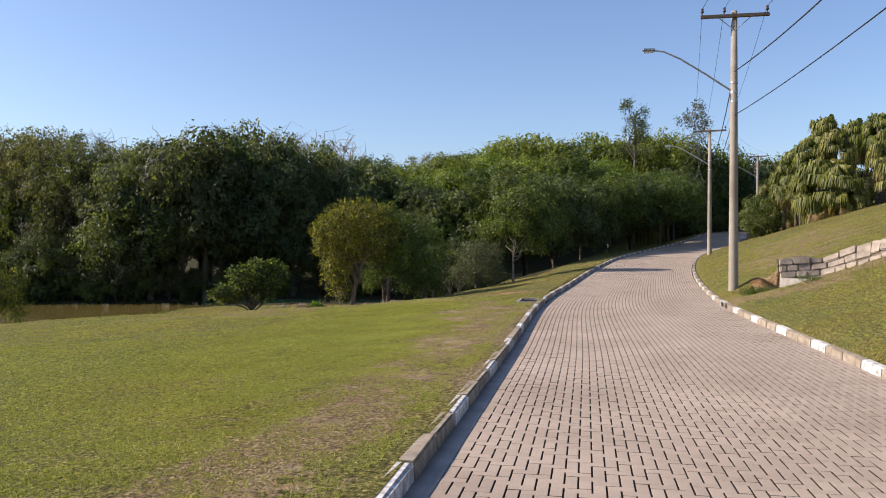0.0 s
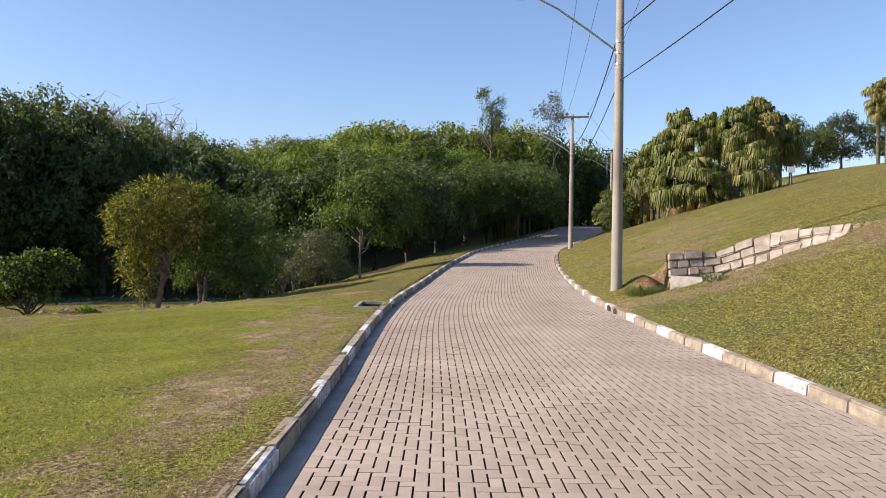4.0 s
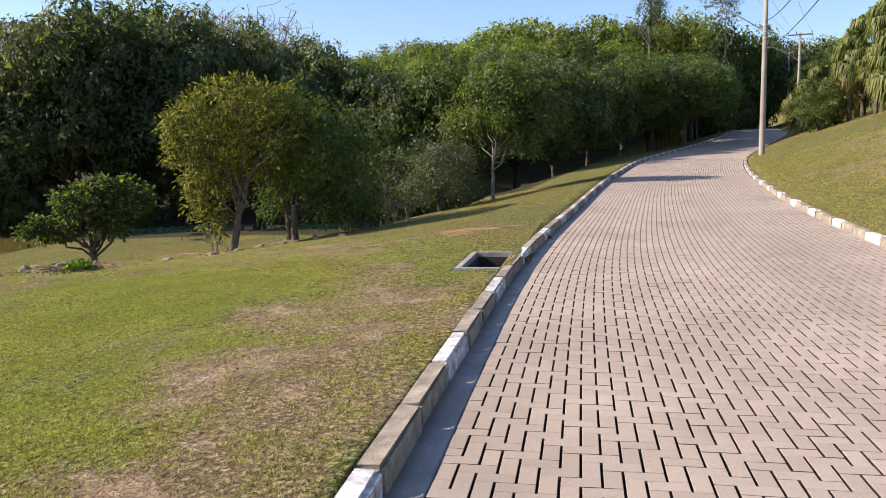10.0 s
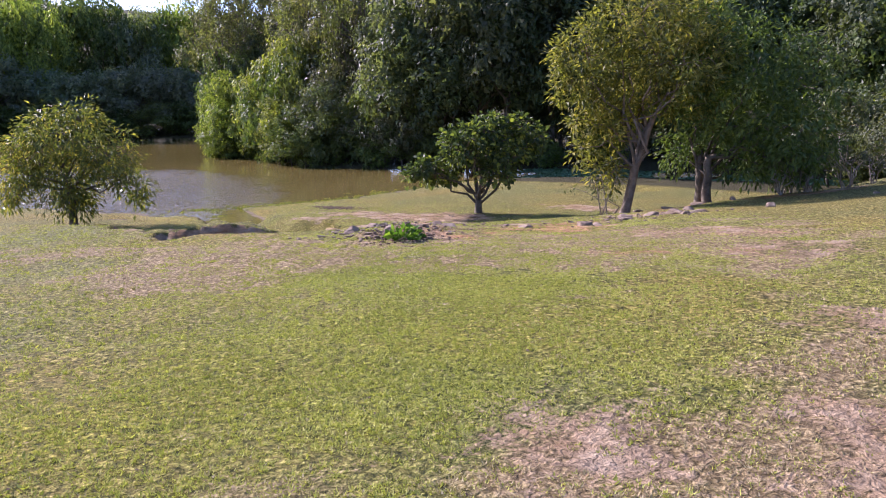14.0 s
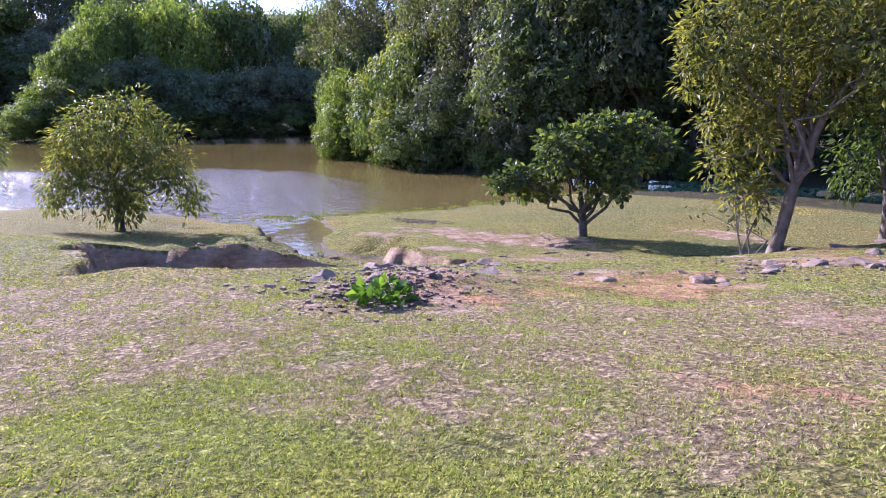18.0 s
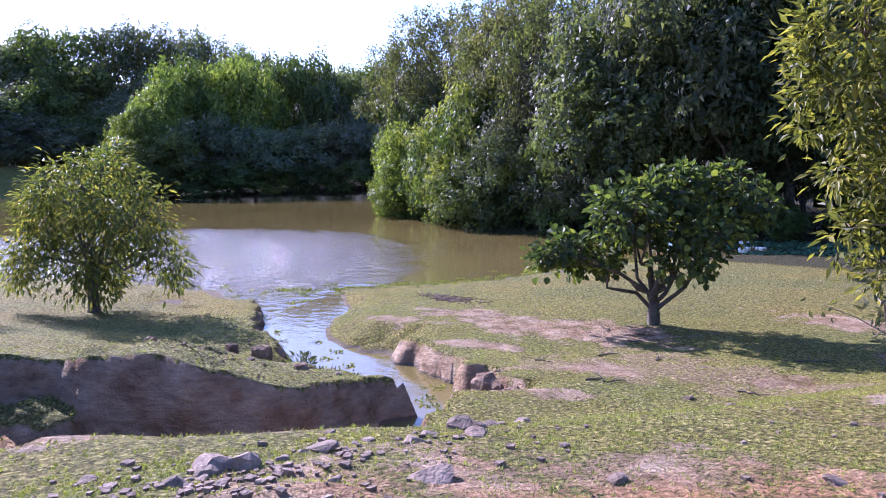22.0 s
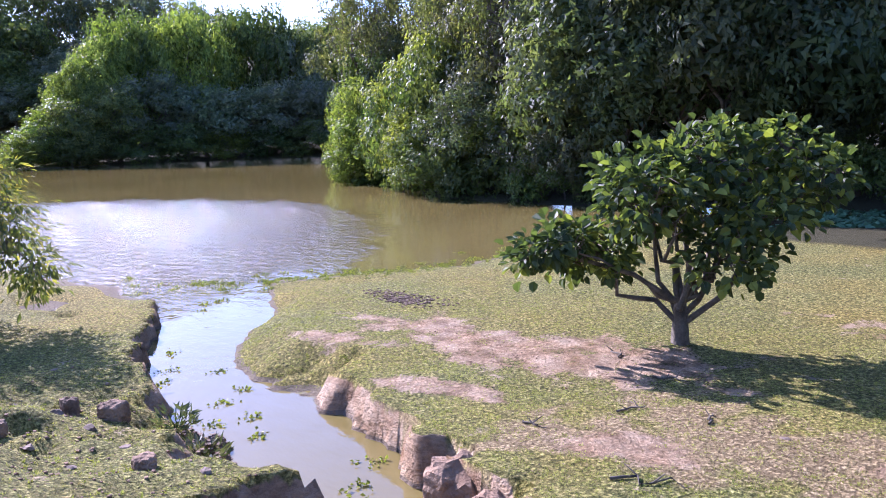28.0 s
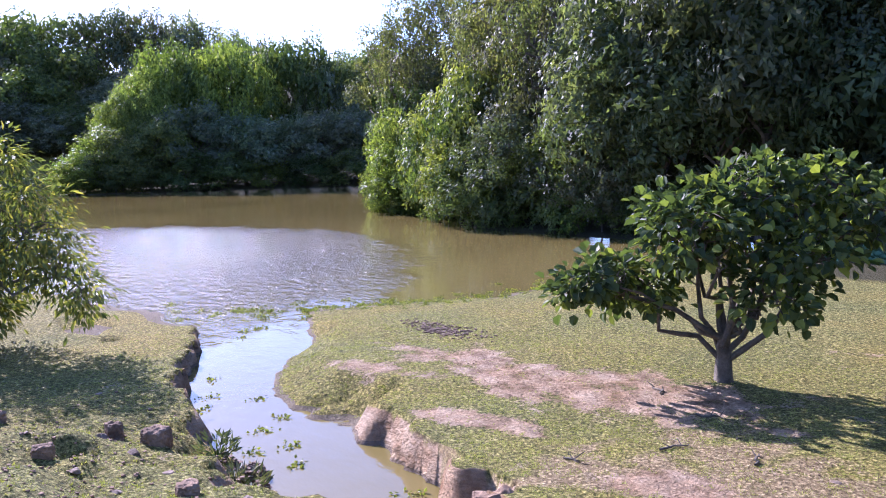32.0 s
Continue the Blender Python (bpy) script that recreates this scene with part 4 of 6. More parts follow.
FAR_LIGHT = forest_model("far forest", 33, 8, 5.0, 16, 0.4, 460, 11, 0.28, 0.31, LEAF_LIGHT, under=-0.8, label="distant bright green forest tree", twigs=2, core=0.78, lump=1.0)
SIZE = {DARK_A: (10, 4.2), DARK_B: (10, 3.6), MID_A: (9, 4.4), MID_B: (9, 3.7), LIGHT_A: (8, 4.4), AIRY_A: (13, 4.4), BUSH_A: (4.2, 2.4), BUSH_B: (4.5, 2.2), GREY_BUSH: (5.0, 2.6), FAR_DARK: (10, 4.6), FAR_MID: (9, 4.8), FAR_LIGHT: (8, 5.0)}
used = set()
rf = random.Random(77)


def row(models, pts, n, s, jitter, flat=(0.9, 1.15)):
    """Trees along a line of points; s: range of scales."""
    pts = [Vector(p) for p in pts]
    lens = [(b - a).length for a, b in zip(pts[:-1], pts[1:])]
    for k in range(n):
        t, i = (k + 0.5) / n * sum(lens), 0
        while t > lens[i] and i < len(lens) - 1:
            t -= lens[i]
            i += 1
        p = pts[i].lerp(pts[i + 1], t / lens[i])
        x, y = p.x + rf.uniform(-jitter, jitter), p.y + rf.uniform(-jitter, jitter)
        put(models[k % len(models)], used, x, y, rf.uniform(0, 360), rf.uniform(*s), rf.uniform(*flat))


def stand(trees):
    """Trees given as (model, x, y, height of the top above datum, radius of the crown)."""
    for model, x, y, top, r in trees:
        h, w = SIZE[model]
        s = r / w * rf.uniform(0.95, 1.1)
        want = max(0.35 * h * s, (top - ground_z(x, y)) * 1.06)
        sz = min(1.75, max(0.65, want / (h * s)))
        put(model, used, x, y, rf.uniform(0, 360), s, sz, want - h * s * sz - 0.1 if want > h * s * sz else -0.1)


DARK_EDGE = [(DARK_A, -29.6, 52.4, 8.6, 4), (DARK_A, -26.4, 51.0, 8.8, 4.2), (DARK_B, -25.0, 53.1, 9.5, 4.2), (DARK_A, -23.8, 54.9, 9.6, 4), (DARK_B, -21.5, 55.0, 8.4, 3.5), (DARK_A, -20.4, 57.8, 8.6, 3.5), (DARK_B, -17.6, 57.9, 7.9, 3.5), (DARK_A, -15.4, 57.6, 7.0, 3.2), (DARK_B, -13.3, 57.2, 6.1, 3.2), (DARK_A, -11.2, 56.8, 5.5, 3.2), (MID_B, -9.4, 56.1, 4.9, 3), (DARK_B, -29.8, 49.7, 7.3, 3.6), (DARK_B, -32.0, 49.6, 7.8, 3.4), (DARK_B, -31.0, 52.6, 8.6, 3.8), (DARK_B, -26.6, 55.4, 5.4, 3.2), (DARK_A, -28.8, 54.8, 6.0, 3.2), (DARK_A, -28.0, 50.8, 6.4, 3.4), (DARK_B, -34.4, 52.8, 8.2, 3.6), (AIRY_A, -35.6, 50.2, 9.6, 3.4), (AIRY_A, -39.2, 51.4, 10.4, 3.8), (AIRY_A, -42.6, 52.4, 10.6, 3.8)]
HILLSIDE = [(AIRY_A, -16.8, 86.2, 12.0, 4.5), (DARK_B, -22.5, 81.6, 9.3, 4), (MID_A, -19.6, 80.4, 9.1, 4), (LIGHT_A, -17.2, 79.0, 9.1, 4), (LIGHT_A, -14.7, 83.6, 10.4, 4.5), (LIGHT_A, -11.6, 87.2, 11.0, 4.5), (MID_A, -8.9, 78.5, 9.1, 4.5), (LIGHT_A, -6.3, 80.8, 9.8, 4.5), (MID_A, -3.6, 83.0, 10.1, 4.5), (MID_B, -0.7, 85.1, 10.1, 4.5), (LIGHT_A, 2.3, 87.0, 10.2, 4.5), (MID_B, -11.0, 74.2, 8.2, 4), (LIGHT_A, -14.0, 73.6, 8.1, 4)]
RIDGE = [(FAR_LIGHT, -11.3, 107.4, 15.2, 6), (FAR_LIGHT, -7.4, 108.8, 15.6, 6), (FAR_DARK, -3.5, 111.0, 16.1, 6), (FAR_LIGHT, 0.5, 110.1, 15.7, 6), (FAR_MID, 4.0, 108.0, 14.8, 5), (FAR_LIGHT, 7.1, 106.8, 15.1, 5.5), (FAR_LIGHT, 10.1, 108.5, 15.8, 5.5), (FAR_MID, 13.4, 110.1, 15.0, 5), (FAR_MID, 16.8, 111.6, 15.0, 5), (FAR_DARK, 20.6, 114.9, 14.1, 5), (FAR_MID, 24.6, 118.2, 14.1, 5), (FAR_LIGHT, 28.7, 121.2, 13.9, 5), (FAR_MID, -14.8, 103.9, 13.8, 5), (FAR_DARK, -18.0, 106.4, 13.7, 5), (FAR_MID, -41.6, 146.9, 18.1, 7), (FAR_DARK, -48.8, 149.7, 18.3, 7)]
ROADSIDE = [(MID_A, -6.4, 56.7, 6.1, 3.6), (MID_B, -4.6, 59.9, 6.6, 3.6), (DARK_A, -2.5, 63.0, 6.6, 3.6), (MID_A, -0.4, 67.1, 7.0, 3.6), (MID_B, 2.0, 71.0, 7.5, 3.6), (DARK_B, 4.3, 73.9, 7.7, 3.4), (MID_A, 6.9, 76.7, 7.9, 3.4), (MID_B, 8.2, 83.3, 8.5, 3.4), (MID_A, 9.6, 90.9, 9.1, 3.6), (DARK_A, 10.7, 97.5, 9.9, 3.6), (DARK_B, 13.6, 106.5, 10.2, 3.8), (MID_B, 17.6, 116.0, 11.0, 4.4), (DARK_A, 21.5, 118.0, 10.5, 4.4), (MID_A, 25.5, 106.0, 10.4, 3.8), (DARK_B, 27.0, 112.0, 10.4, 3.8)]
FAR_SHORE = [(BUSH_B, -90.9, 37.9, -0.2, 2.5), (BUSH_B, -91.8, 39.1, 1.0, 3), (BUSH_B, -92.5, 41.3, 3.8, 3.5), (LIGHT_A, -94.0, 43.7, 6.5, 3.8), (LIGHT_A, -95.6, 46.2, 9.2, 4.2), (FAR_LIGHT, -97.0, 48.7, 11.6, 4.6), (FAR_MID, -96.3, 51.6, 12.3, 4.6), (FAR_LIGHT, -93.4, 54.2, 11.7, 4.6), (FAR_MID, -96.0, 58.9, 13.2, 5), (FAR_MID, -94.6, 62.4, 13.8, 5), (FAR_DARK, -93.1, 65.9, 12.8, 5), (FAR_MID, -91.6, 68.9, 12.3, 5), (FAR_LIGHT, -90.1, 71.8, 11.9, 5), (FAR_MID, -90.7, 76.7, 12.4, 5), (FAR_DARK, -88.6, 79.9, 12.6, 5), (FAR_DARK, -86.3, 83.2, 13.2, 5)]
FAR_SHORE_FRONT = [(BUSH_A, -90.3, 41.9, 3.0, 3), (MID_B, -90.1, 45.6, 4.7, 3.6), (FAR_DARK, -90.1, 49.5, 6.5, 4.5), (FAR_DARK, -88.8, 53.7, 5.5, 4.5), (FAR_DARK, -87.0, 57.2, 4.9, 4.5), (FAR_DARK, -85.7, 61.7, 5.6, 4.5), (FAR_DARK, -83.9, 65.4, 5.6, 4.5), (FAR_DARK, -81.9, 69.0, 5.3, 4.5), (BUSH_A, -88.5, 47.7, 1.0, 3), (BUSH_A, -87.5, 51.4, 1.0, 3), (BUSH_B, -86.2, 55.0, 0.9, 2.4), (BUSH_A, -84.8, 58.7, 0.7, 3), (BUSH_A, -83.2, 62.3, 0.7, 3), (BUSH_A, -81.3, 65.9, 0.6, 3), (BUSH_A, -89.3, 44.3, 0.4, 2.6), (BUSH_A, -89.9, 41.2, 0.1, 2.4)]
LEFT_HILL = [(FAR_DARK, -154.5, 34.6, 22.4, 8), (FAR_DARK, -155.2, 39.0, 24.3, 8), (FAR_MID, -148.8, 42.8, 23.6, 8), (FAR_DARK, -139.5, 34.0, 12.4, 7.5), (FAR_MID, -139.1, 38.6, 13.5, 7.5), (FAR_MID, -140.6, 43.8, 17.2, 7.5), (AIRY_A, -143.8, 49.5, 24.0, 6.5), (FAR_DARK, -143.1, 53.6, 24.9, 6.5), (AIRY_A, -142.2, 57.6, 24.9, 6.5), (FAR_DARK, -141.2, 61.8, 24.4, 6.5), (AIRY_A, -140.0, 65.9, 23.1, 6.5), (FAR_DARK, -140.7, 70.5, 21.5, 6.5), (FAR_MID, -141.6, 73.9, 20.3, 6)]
LEFT_HILL_FRONT = [(FAR_MID, -133.3, 45.4, 8.9, 6.5), (FAR_DARK, -135.6, 50.2, 13.0, 6.5), (FAR_DARK, -136.6, 55.0, 15.9, 6.5), (FAR_MID, -135.5, 59.8, 16.1, 6.5), (FAR_DARK, -134.1, 38.5, 6.4, 6), (FAR_DARK, -135.5, 34.1, 6.7, 6), (FAR_DARK, -131.8, 42.0, 3.3, 5), (FAR_DARK, -130.3, 45.4, 2.1, 5), (FAR_DARK, -129.6, 49.5, 3.7, 5.5), (FAR_DARK, -133.6, 30.0, 5.8, 6), (FAR_DARK, -132.6, 38.4, 1.4, 3.5), (FAR_DARK, -132.9, 34.3, 1.3, 3.5)]
SPIT = [(AIRY_A, -53.0, 52.0, 9.7, 3.4), (AIRY_A, -53.7, 54.8, 11.9, 4), (AIRY_A, -54.0, 57.9, 11.9, 4), (AIRY_A, -50.9, 58.8, 10.8, 3.8), (GREY_BUSH, -48.1, 59.1, 8.0, 3), (BUSH_B, -49.0, 49.4, 3.1, 2.1), (BUSH_B, -47.9, 50.5, 2.5, 2.3), (BUSH_B, -47.2, 51.9, 1.9, 2.2), (BUSH_A, -47.1, 53.8, 2.5, 2.4), (BUSH_A, -46.9, 55.8, 3.7, 2.6), (GREY_BUSH, -50.9, 52.6, 5.5, 2.6), (GREY_BUSH, -50.0, 54.9, 6.2, 2.8), (BUSH_A, -51.9, 52.0, 4.5, 2.6), (MID_B, -51.0, 58.7, 6.5, 3.2)]
SHORE_BUSHES = [(BUSH_B, -49.6, 50.2, 0.6, 2.2), (BUSH_B, -47.4, 50.0, 2.4, 2.3), (BUSH_B, -45.0, 49.5, 3.2, 2.3), (BUSH_A, -42.6, 48.6, 3.4, 2.3), (BUSH_B, -40.4, 47.8, 1.6, 2.0), (BUSH_A, -38.4, 47.3, 0.9, 2.0), (BUSH_A, -36.4, 47.9, 0.8, 2.0), (BUSH_B, -43.4, 50.8, 5.4, 2.6), (BUSH_A, -40.2, 50.2, 5.0, 2.6), (GREY_BUSH, -37.6, 49.9, 4.4, 2.6)]
SPIT_BUSHES = [(BUSH_B, -48.2, 48.4, -0.2, 1.6), (BUSH_B, -47.1, 49.4, -0.6, 1.6), (BUSH_A, -46.1, 50.7, -0.8, 1.6), (BUSH_B, -45.3, 52.3, -0.6, 1.7), (BUSH_A, -44.6, 53.9, -0.2, 1.9), (BUSH_A, -43.9, 55.6, 0.7, 2.2)]
WEST_END = [(AIRY_A, -44.1, 54.4, 10.2, 4), (AIRY_A, -40.6, 55.8, 10.5, 4.2), (GREY_BUSH, -40.3, 52.3, 5.8, 3.2)]
for trees in (DARK_EDGE, WEST_END, HILLSIDE, RIDGE, ROADSIDE, FAR_SHORE, FAR_SHORE_FRONT, LEFT_HILL, LEFT_HILL_FRONT, SPIT, SHORE_BUSHES, SPIT_BUSHES):
    stand(trees)
# undergrowth at the foot of the forest
row([DARK_B, BUSH_A, GREY_BUSH], [(-26, 53.5), (-21, 55.6), (-13, 56), (-6.5, 56)], 9, (0.55, 0.75), 0.6)
row([GREY_BUSH, BUSH_A], [(-10, 47.5), (-7.5, 51)], 3, (0.7, 0.9), 0.5)
row([GREY_BUSH, BUSH_A, GREY_BUSH], [(-42, 51.5), (-38.5, 48.6), (-34, 48.6), (-29, 51)], 8, (0.8, 1.05), 0.6)
row([AIRY_A, GREY_BUSH, AIRY_A], [(-46, 59), (-41, 55.5)], 3, (0.7, 0.9), 0.8)
row([DARK_B, AIRY_A], [(-37, 54.5), (-33, 53.5)], 3, (0.85, 1.0), 0.6)
row([DARK_B, DARK_A], [(-34, 60), (-27, 63), (-20, 65)], 4, (0.95, 1.05), 1.5)
row([BUSH_A, GREY_BUSH], [(-33.5, 48.2), (-28.5, 50.4), (-24.5, 52.6)], 7, (0.5, 0.7), 0.4)
row([FAR_MID, FAR_DARK], [(34, 96), (50, 104), (72, 104)], 8, (0.6, 0.8), 2)

# ---- single trees by the path ----
def along(ang, lobes, k=1.0):
    """Lobes given as (to the side, depth, height, radius, flatness) turned by ang degrees and k times as large."""
    c, s = math.cos(radians(ang)), math.sin(radians(ang))
    return [(k * (u * c - v * s), k * (u * s + v * c), k * z, k * r, k * r, k * r * f) for u, v, z, r, f in lobes]


plant("mango_tree", -10.5, 33.9, along(30, [(-0.7, 0, 3.0, 0.7, 0.9), (-0.1, 0.1, 3.5, 0.65, 0.8), (0.6, 0, 3.45, 0.65, 0.8), (1.1, 0.3, 3.5, 0.55, 0.8), (0.0, 0.4, 2.7, 0.7, 0.9), (1.0, -0.3, 2.8, 0.75, 0.9), (-0.85, -0.1, 2.4, 0.45, 0.9), (-0.7, -0.1, 1.9, 0.4, 0.9), (-0.75, 0.1, 1.3, 0.36, 1), (0.3, -0.3, 3.75, 0.4, 0.8),
      (-0.4, -0.1, 1.5, 0.42, 1.2), (-0.35, 0.1, 0.8, 0.32, 1.2), (1.5, 0.2, 3.0, 0.5, 0.9), (1.1, 0.4, 2.1, 0.5, 0.9), (0.5, 0.5, 2.2, 0.5, 0.9), (-0.2, 0.5, 1.9, 0.45, 1)], 1.24), 640, 18, 0.10, 0.15, 0.058, LEAF_MANGO, 2.3, 0.095,
      "young mango tree with yellow-green leaves on the lawn edge", seed=21, bark=BARK_BROWN, droop=0.3, lean=(0.45, 0.5), twigs=90, rosette=True)
plant("mango_tree", -9.2, 35.6, along(20, [(0.1, 0, 3.3, 0.9, 0.9), (0.9, 0.2, 3.0, 1.0, 0.9), (1.7, 0, 2.4, 0.85, 0.9), (0.6, -0.5, 2.1, 0.85, 0.9), (1.6, -0.4, 1.5, 0.75, 0.9), (-0.4, 0.2, 1.8, 0.6, 1), (2.0, 0.2, 0.95, 0.5, 1), (0.9, 0.8, 1.7, 0.9, 1), (0.7, -0.2, 0.95, 0.55, 0.9), (1.4, 0.3, 0.8, 0.5, 0.9), (-0.5, 0.3, 1.0, 0.45, 0.9)], 1.15), 700, 17, 0.11, 0.15, 0.06, LEAF_MID, 1.2, 0.10,
      "dense dark mango tree with several stems at the lawn edge", seed=22, droop=0.55, stems=4, twigs=40, low=-0.95, rosette=True)
plant("broad_leaf_tree", -15.85, 35.25, along(57, [(-1.55, 0, 1.3, 0.45, 0.75), (-1.0, 0.4, 1.15, 0.5, 0.7), (-0.55, -0.3, 1.95, 0.6, 0.8), (-0.1, 0.5, 1.6, 0.55, 0.7), (0.15, 0, 2.3, 0.55, 0.7), (0.75, 0.4, 2.4, 0.55, 0.7), (0.8, -0.4, 1.65, 0.6, 0.6),
      (1.35, 0, 2.4, 0.48, 0.7), (1.6, 0.2, 2.0, 0.45, 0.7), (0.4, -0.5, 1.2, 0.5, 0.6), (-0.7, 0.3, 2.1, 0.4, 0.8), (1.95, 0.1, 2.1, 0.32, 0.7), (-1.9, -0.1, 1.2, 0.3, 0.7)]), 360, 11, 0.085, 0.13, 0.105, LEAF_BROAD, 0.55, 0.105,
      "low spreading tree with broad glossy leaves and a forked trunk", seed=23, droop=0.3, twigs=320, rosette=True, broad=True)
plant("willow_bush", -24.6, 27.4, [(0, 0, 2.6, 1.15, 1.15, 0.75), (-0.9, -0.6, 2.1, 0.8, 0.8, 0.8), (0.9, 0.8, 2.0, 0.8, 0.8, 0.75), (0.1, 0.1, 1.6, 0.7, 0.7, 0.6), (-0.5, -1.0, 1.5, 0.5, 0.5, 0.6), (0.85, 1.25, 1.35, 0.42, 0.42, 0.5), (0.2, 0.3, 3.05, 0.6, 0.6, 0.45), (-0.6, 0.4, 1.1, 0.6, 0.6, 0.5), (0.3, -0.5, 0.95, 0.55, 0.55, 0.45), (1.15, 1.5, 1.0, 0.32, 0.32, 0.45), (-0.9, -1.3, 1.1, 0.35, 0.35, 0.5), (0.1, 0.2, 0.75, 0.5, 0.5, 0.4)], 560, 16, 0.13, 0.15, 0.055, LEAF_WILLOW, 1.1, 0.11,
      "bushy tree with drooping leaves on the creek bank", seed=24, droop=0.8, twigs=80, rosette=True, low=-1.0)
plant("willow_bush", -26.4, 23.7, [(0, 0, 2.6, 1.2, 1.2, 0.8), (-0.7, -0.5, 1.9, 0.8, 0.8, 0.8), (0.8, 0.5, 1.9, 0.9, 0.9, 0.8), (0.2, 0.3, 3.0, 0.7, 0.7, 0.5)], 380, 18, 0.12, 0.17, 0.05, LEAF_WILLOW, 0.9, 0.10,
      "bushy tree with drooping leaves near the pond shore", seed=25, droop=0.5, twigs=40, rosette=True)
plant("thin_tree", -3.88, 42.2, along(15, [(0.2, 0.6, 3.2, 0.9, 0.9), (0.8, 1.0, 4.3, 1.1, 0.9), (-0.9, 0.8, 2.9, 0.8, 0.8), (1.7, 1.2, 3.0, 1.1, 0.9), (-0.2, 1.0, 4.0, 0.8, 0.8), (1.6, 1.2, 4.0, 0.9, 0.8), (2.4, 1.5, 3.3, 0.8, 0.9), (1.2, 0.9, 2.2, 0.8, 0.8)]), 640, 15, 0.13, 0.17, 0.075, LEAF_MID, 1.6, 0.06,
      "slender pale-trunked tree on the slope below the road", seed=26, bark=BARK_PALE, twigs=70, core=0.55)
plant("grey_shrub", -5.7, 41.2, along(15, [(0, 0, 1.3, 1.0, 0.9), (0.7, 0.3, 1.8, 0.8, 0.8), (-0.8, -0.1, 0.8, 0.7, 0.9), (0.2, 0.2, 2.1, 0.6, 0.7), (-0.3, 0, 1.8, 0.5, 0.8), (0.9, -0.2, 0.8, 0.7, 0.9)]), 460, 13, 0.13, 0.12, 0.045, LEAF_GREY, 0.5, 0.05,
      "rounded grey-green shrub below the lawn", "shrub", seed=27, twigs=60, stems=3)

# ---- power poles ----
def pole(x, y, h, rz, label):
    z = ground_z(x, y)
    ob = thing("power_pole", x, y, z, label, "utility pole", "poles along the road", rz=rz)
    V, F = tubes([[((0, 0, -0.3), 0.155), ((0, 0, h * 0.5), 0.125), ((0, 0, h), 0.095), ((0, 0, h + 0.005), 0.01)]], 14)
    child("mast", make_mesh("mast", V, F, POLE_CONCRETE, True), ob)
    bm = bmesh.new()
    box(bm, 0, -0.13, h - 0.18, 2.1, 0.09, 0.11, bevel=0.01)
    part("cross_arm", bm, WOOD_ARM, ob, "weathered dark wooden cross-arm")
    for s in (-1, 1):
        V, F = tubes([[((s * 0.5, -0.13, h - 0.22), 0.015), ((0, -0.1, h - 0.65), 0.015)]], 6)
        child("brace", make_mesh("brace", V, F, METAL), ob)
    for px in (-1.0, -0.32, 0.98):
        V, F = tubes([[((px, -0.13, h - 0.13), 0.012), ((px, -0.13, h - 0.05), 0.012), ((px, -0.13, h - 0.045), 0.05), ((px, -0.13, h), 0.055), ((px, -0.13, h + 0.02), 0.035), ((px, -0.13, h + 0.09), 0.045), ((px, -0.13, h + 0.1), 0.005)]], 8)
        child("insulator", make_mesh("insulator", V, F, PORCELAIN, True), ob)
    hz = h * 0.715
    V, F = tubes([[((-0.08, 0, hz), 0.03), ((-0.9, -0.1, hz + 0.55), 0.03), ((-1.7, -0.2, hz + 1.05), 0.028), ((-2.2, -0.26, hz + 1.28), 0.026), ((-2.5, -0.3, hz + 1.32), 0.026)]], 8)
    arm = child("lamp_arm", make_mesh("lamp_arm", V, F, METAL, True), ob)
    bm = bmesh.new()
    box(bm, -2.68, -0.32, hz + 1.33, 0.44, 0.2, 0.11, rz=8, bevel=0.045)
    head = part("lamp_head", bm, METAL, arm, "grey street lamp head")
    bm = bmesh.new()
    box(bm, -2.72, -0.325, hz + 1.275, 0.28, 0.15, 0.05, rz=8, bevel=0.02)
    part("lens", bm, LENS, arm)
    for zz in (hz - 0.05, hz + 0.25, hz - 0.35):
        V, F = tubes([[((0, 0, zz - 0.03), 0.125), ((0, 0, zz + 0.03), 0.125)]], 12)
        child("band", make_mesh("band", V, F, METAL), ob)
    return ob, z + h


POLES = [(4.85, -6, 8.95, 0), (4.67, 26.4, 8.95, 0), (8.1, 54.4, 8.4, -12), (18.5, 90.5, 8.6, -15), (22.6, 112, 8.6, -12)]
tops = []
for x, y, h, rz in POLES:
    _, zt = pole(x, y, h, rz, "tall grey concrete power pole with a street lamp arm")
    tops.append((x, y, zt, rz))


def cable(name, a, b, sag, r=0.012, label="thin black overhead cable"):
    a, b = Vector(a), Vector(b)
    path = [(tuple(a.lerp(b, k / 16) - Vector((0, 0, sag * 4 * (k / 16) * (1 - k / 16)))), r) for k in range(17)]
    V, F = tubes([path], 5)
    return tagged(new(name, make_mesh(name, V, F, CABLE, True)), label, "cable", "overhead cables")


for (x0, y0, z0, r0), (x1, y1, z1, r1) in zip(tops[:-1], tops[1:]):
    for px in (-1.0, -0.32, 0.98):
        c0, s0, c1, s1 = math.cos(radians(r0)), math.sin(radians(r0)), math.cos(radians(r1)), math.sin(radians(r1))
        cable("power_line", (x0 + px * c0, y0 + px * s0 - 0.1, z0 + 0.08), (x1 + px * c1, y1 + px * s1 - 0.1, z1 + 0.08), 0.35, 0.007)
    cable("low_voltage_cable", (x0, y0, z0 - 1.95), (x1, y1, z1 - 1.95), 0.75, 0.018)
    cable("telephone_cable", (x0, y0, z0 - 3.35), (x1, y1, z1 - 3.35), 0.45, 0.014)

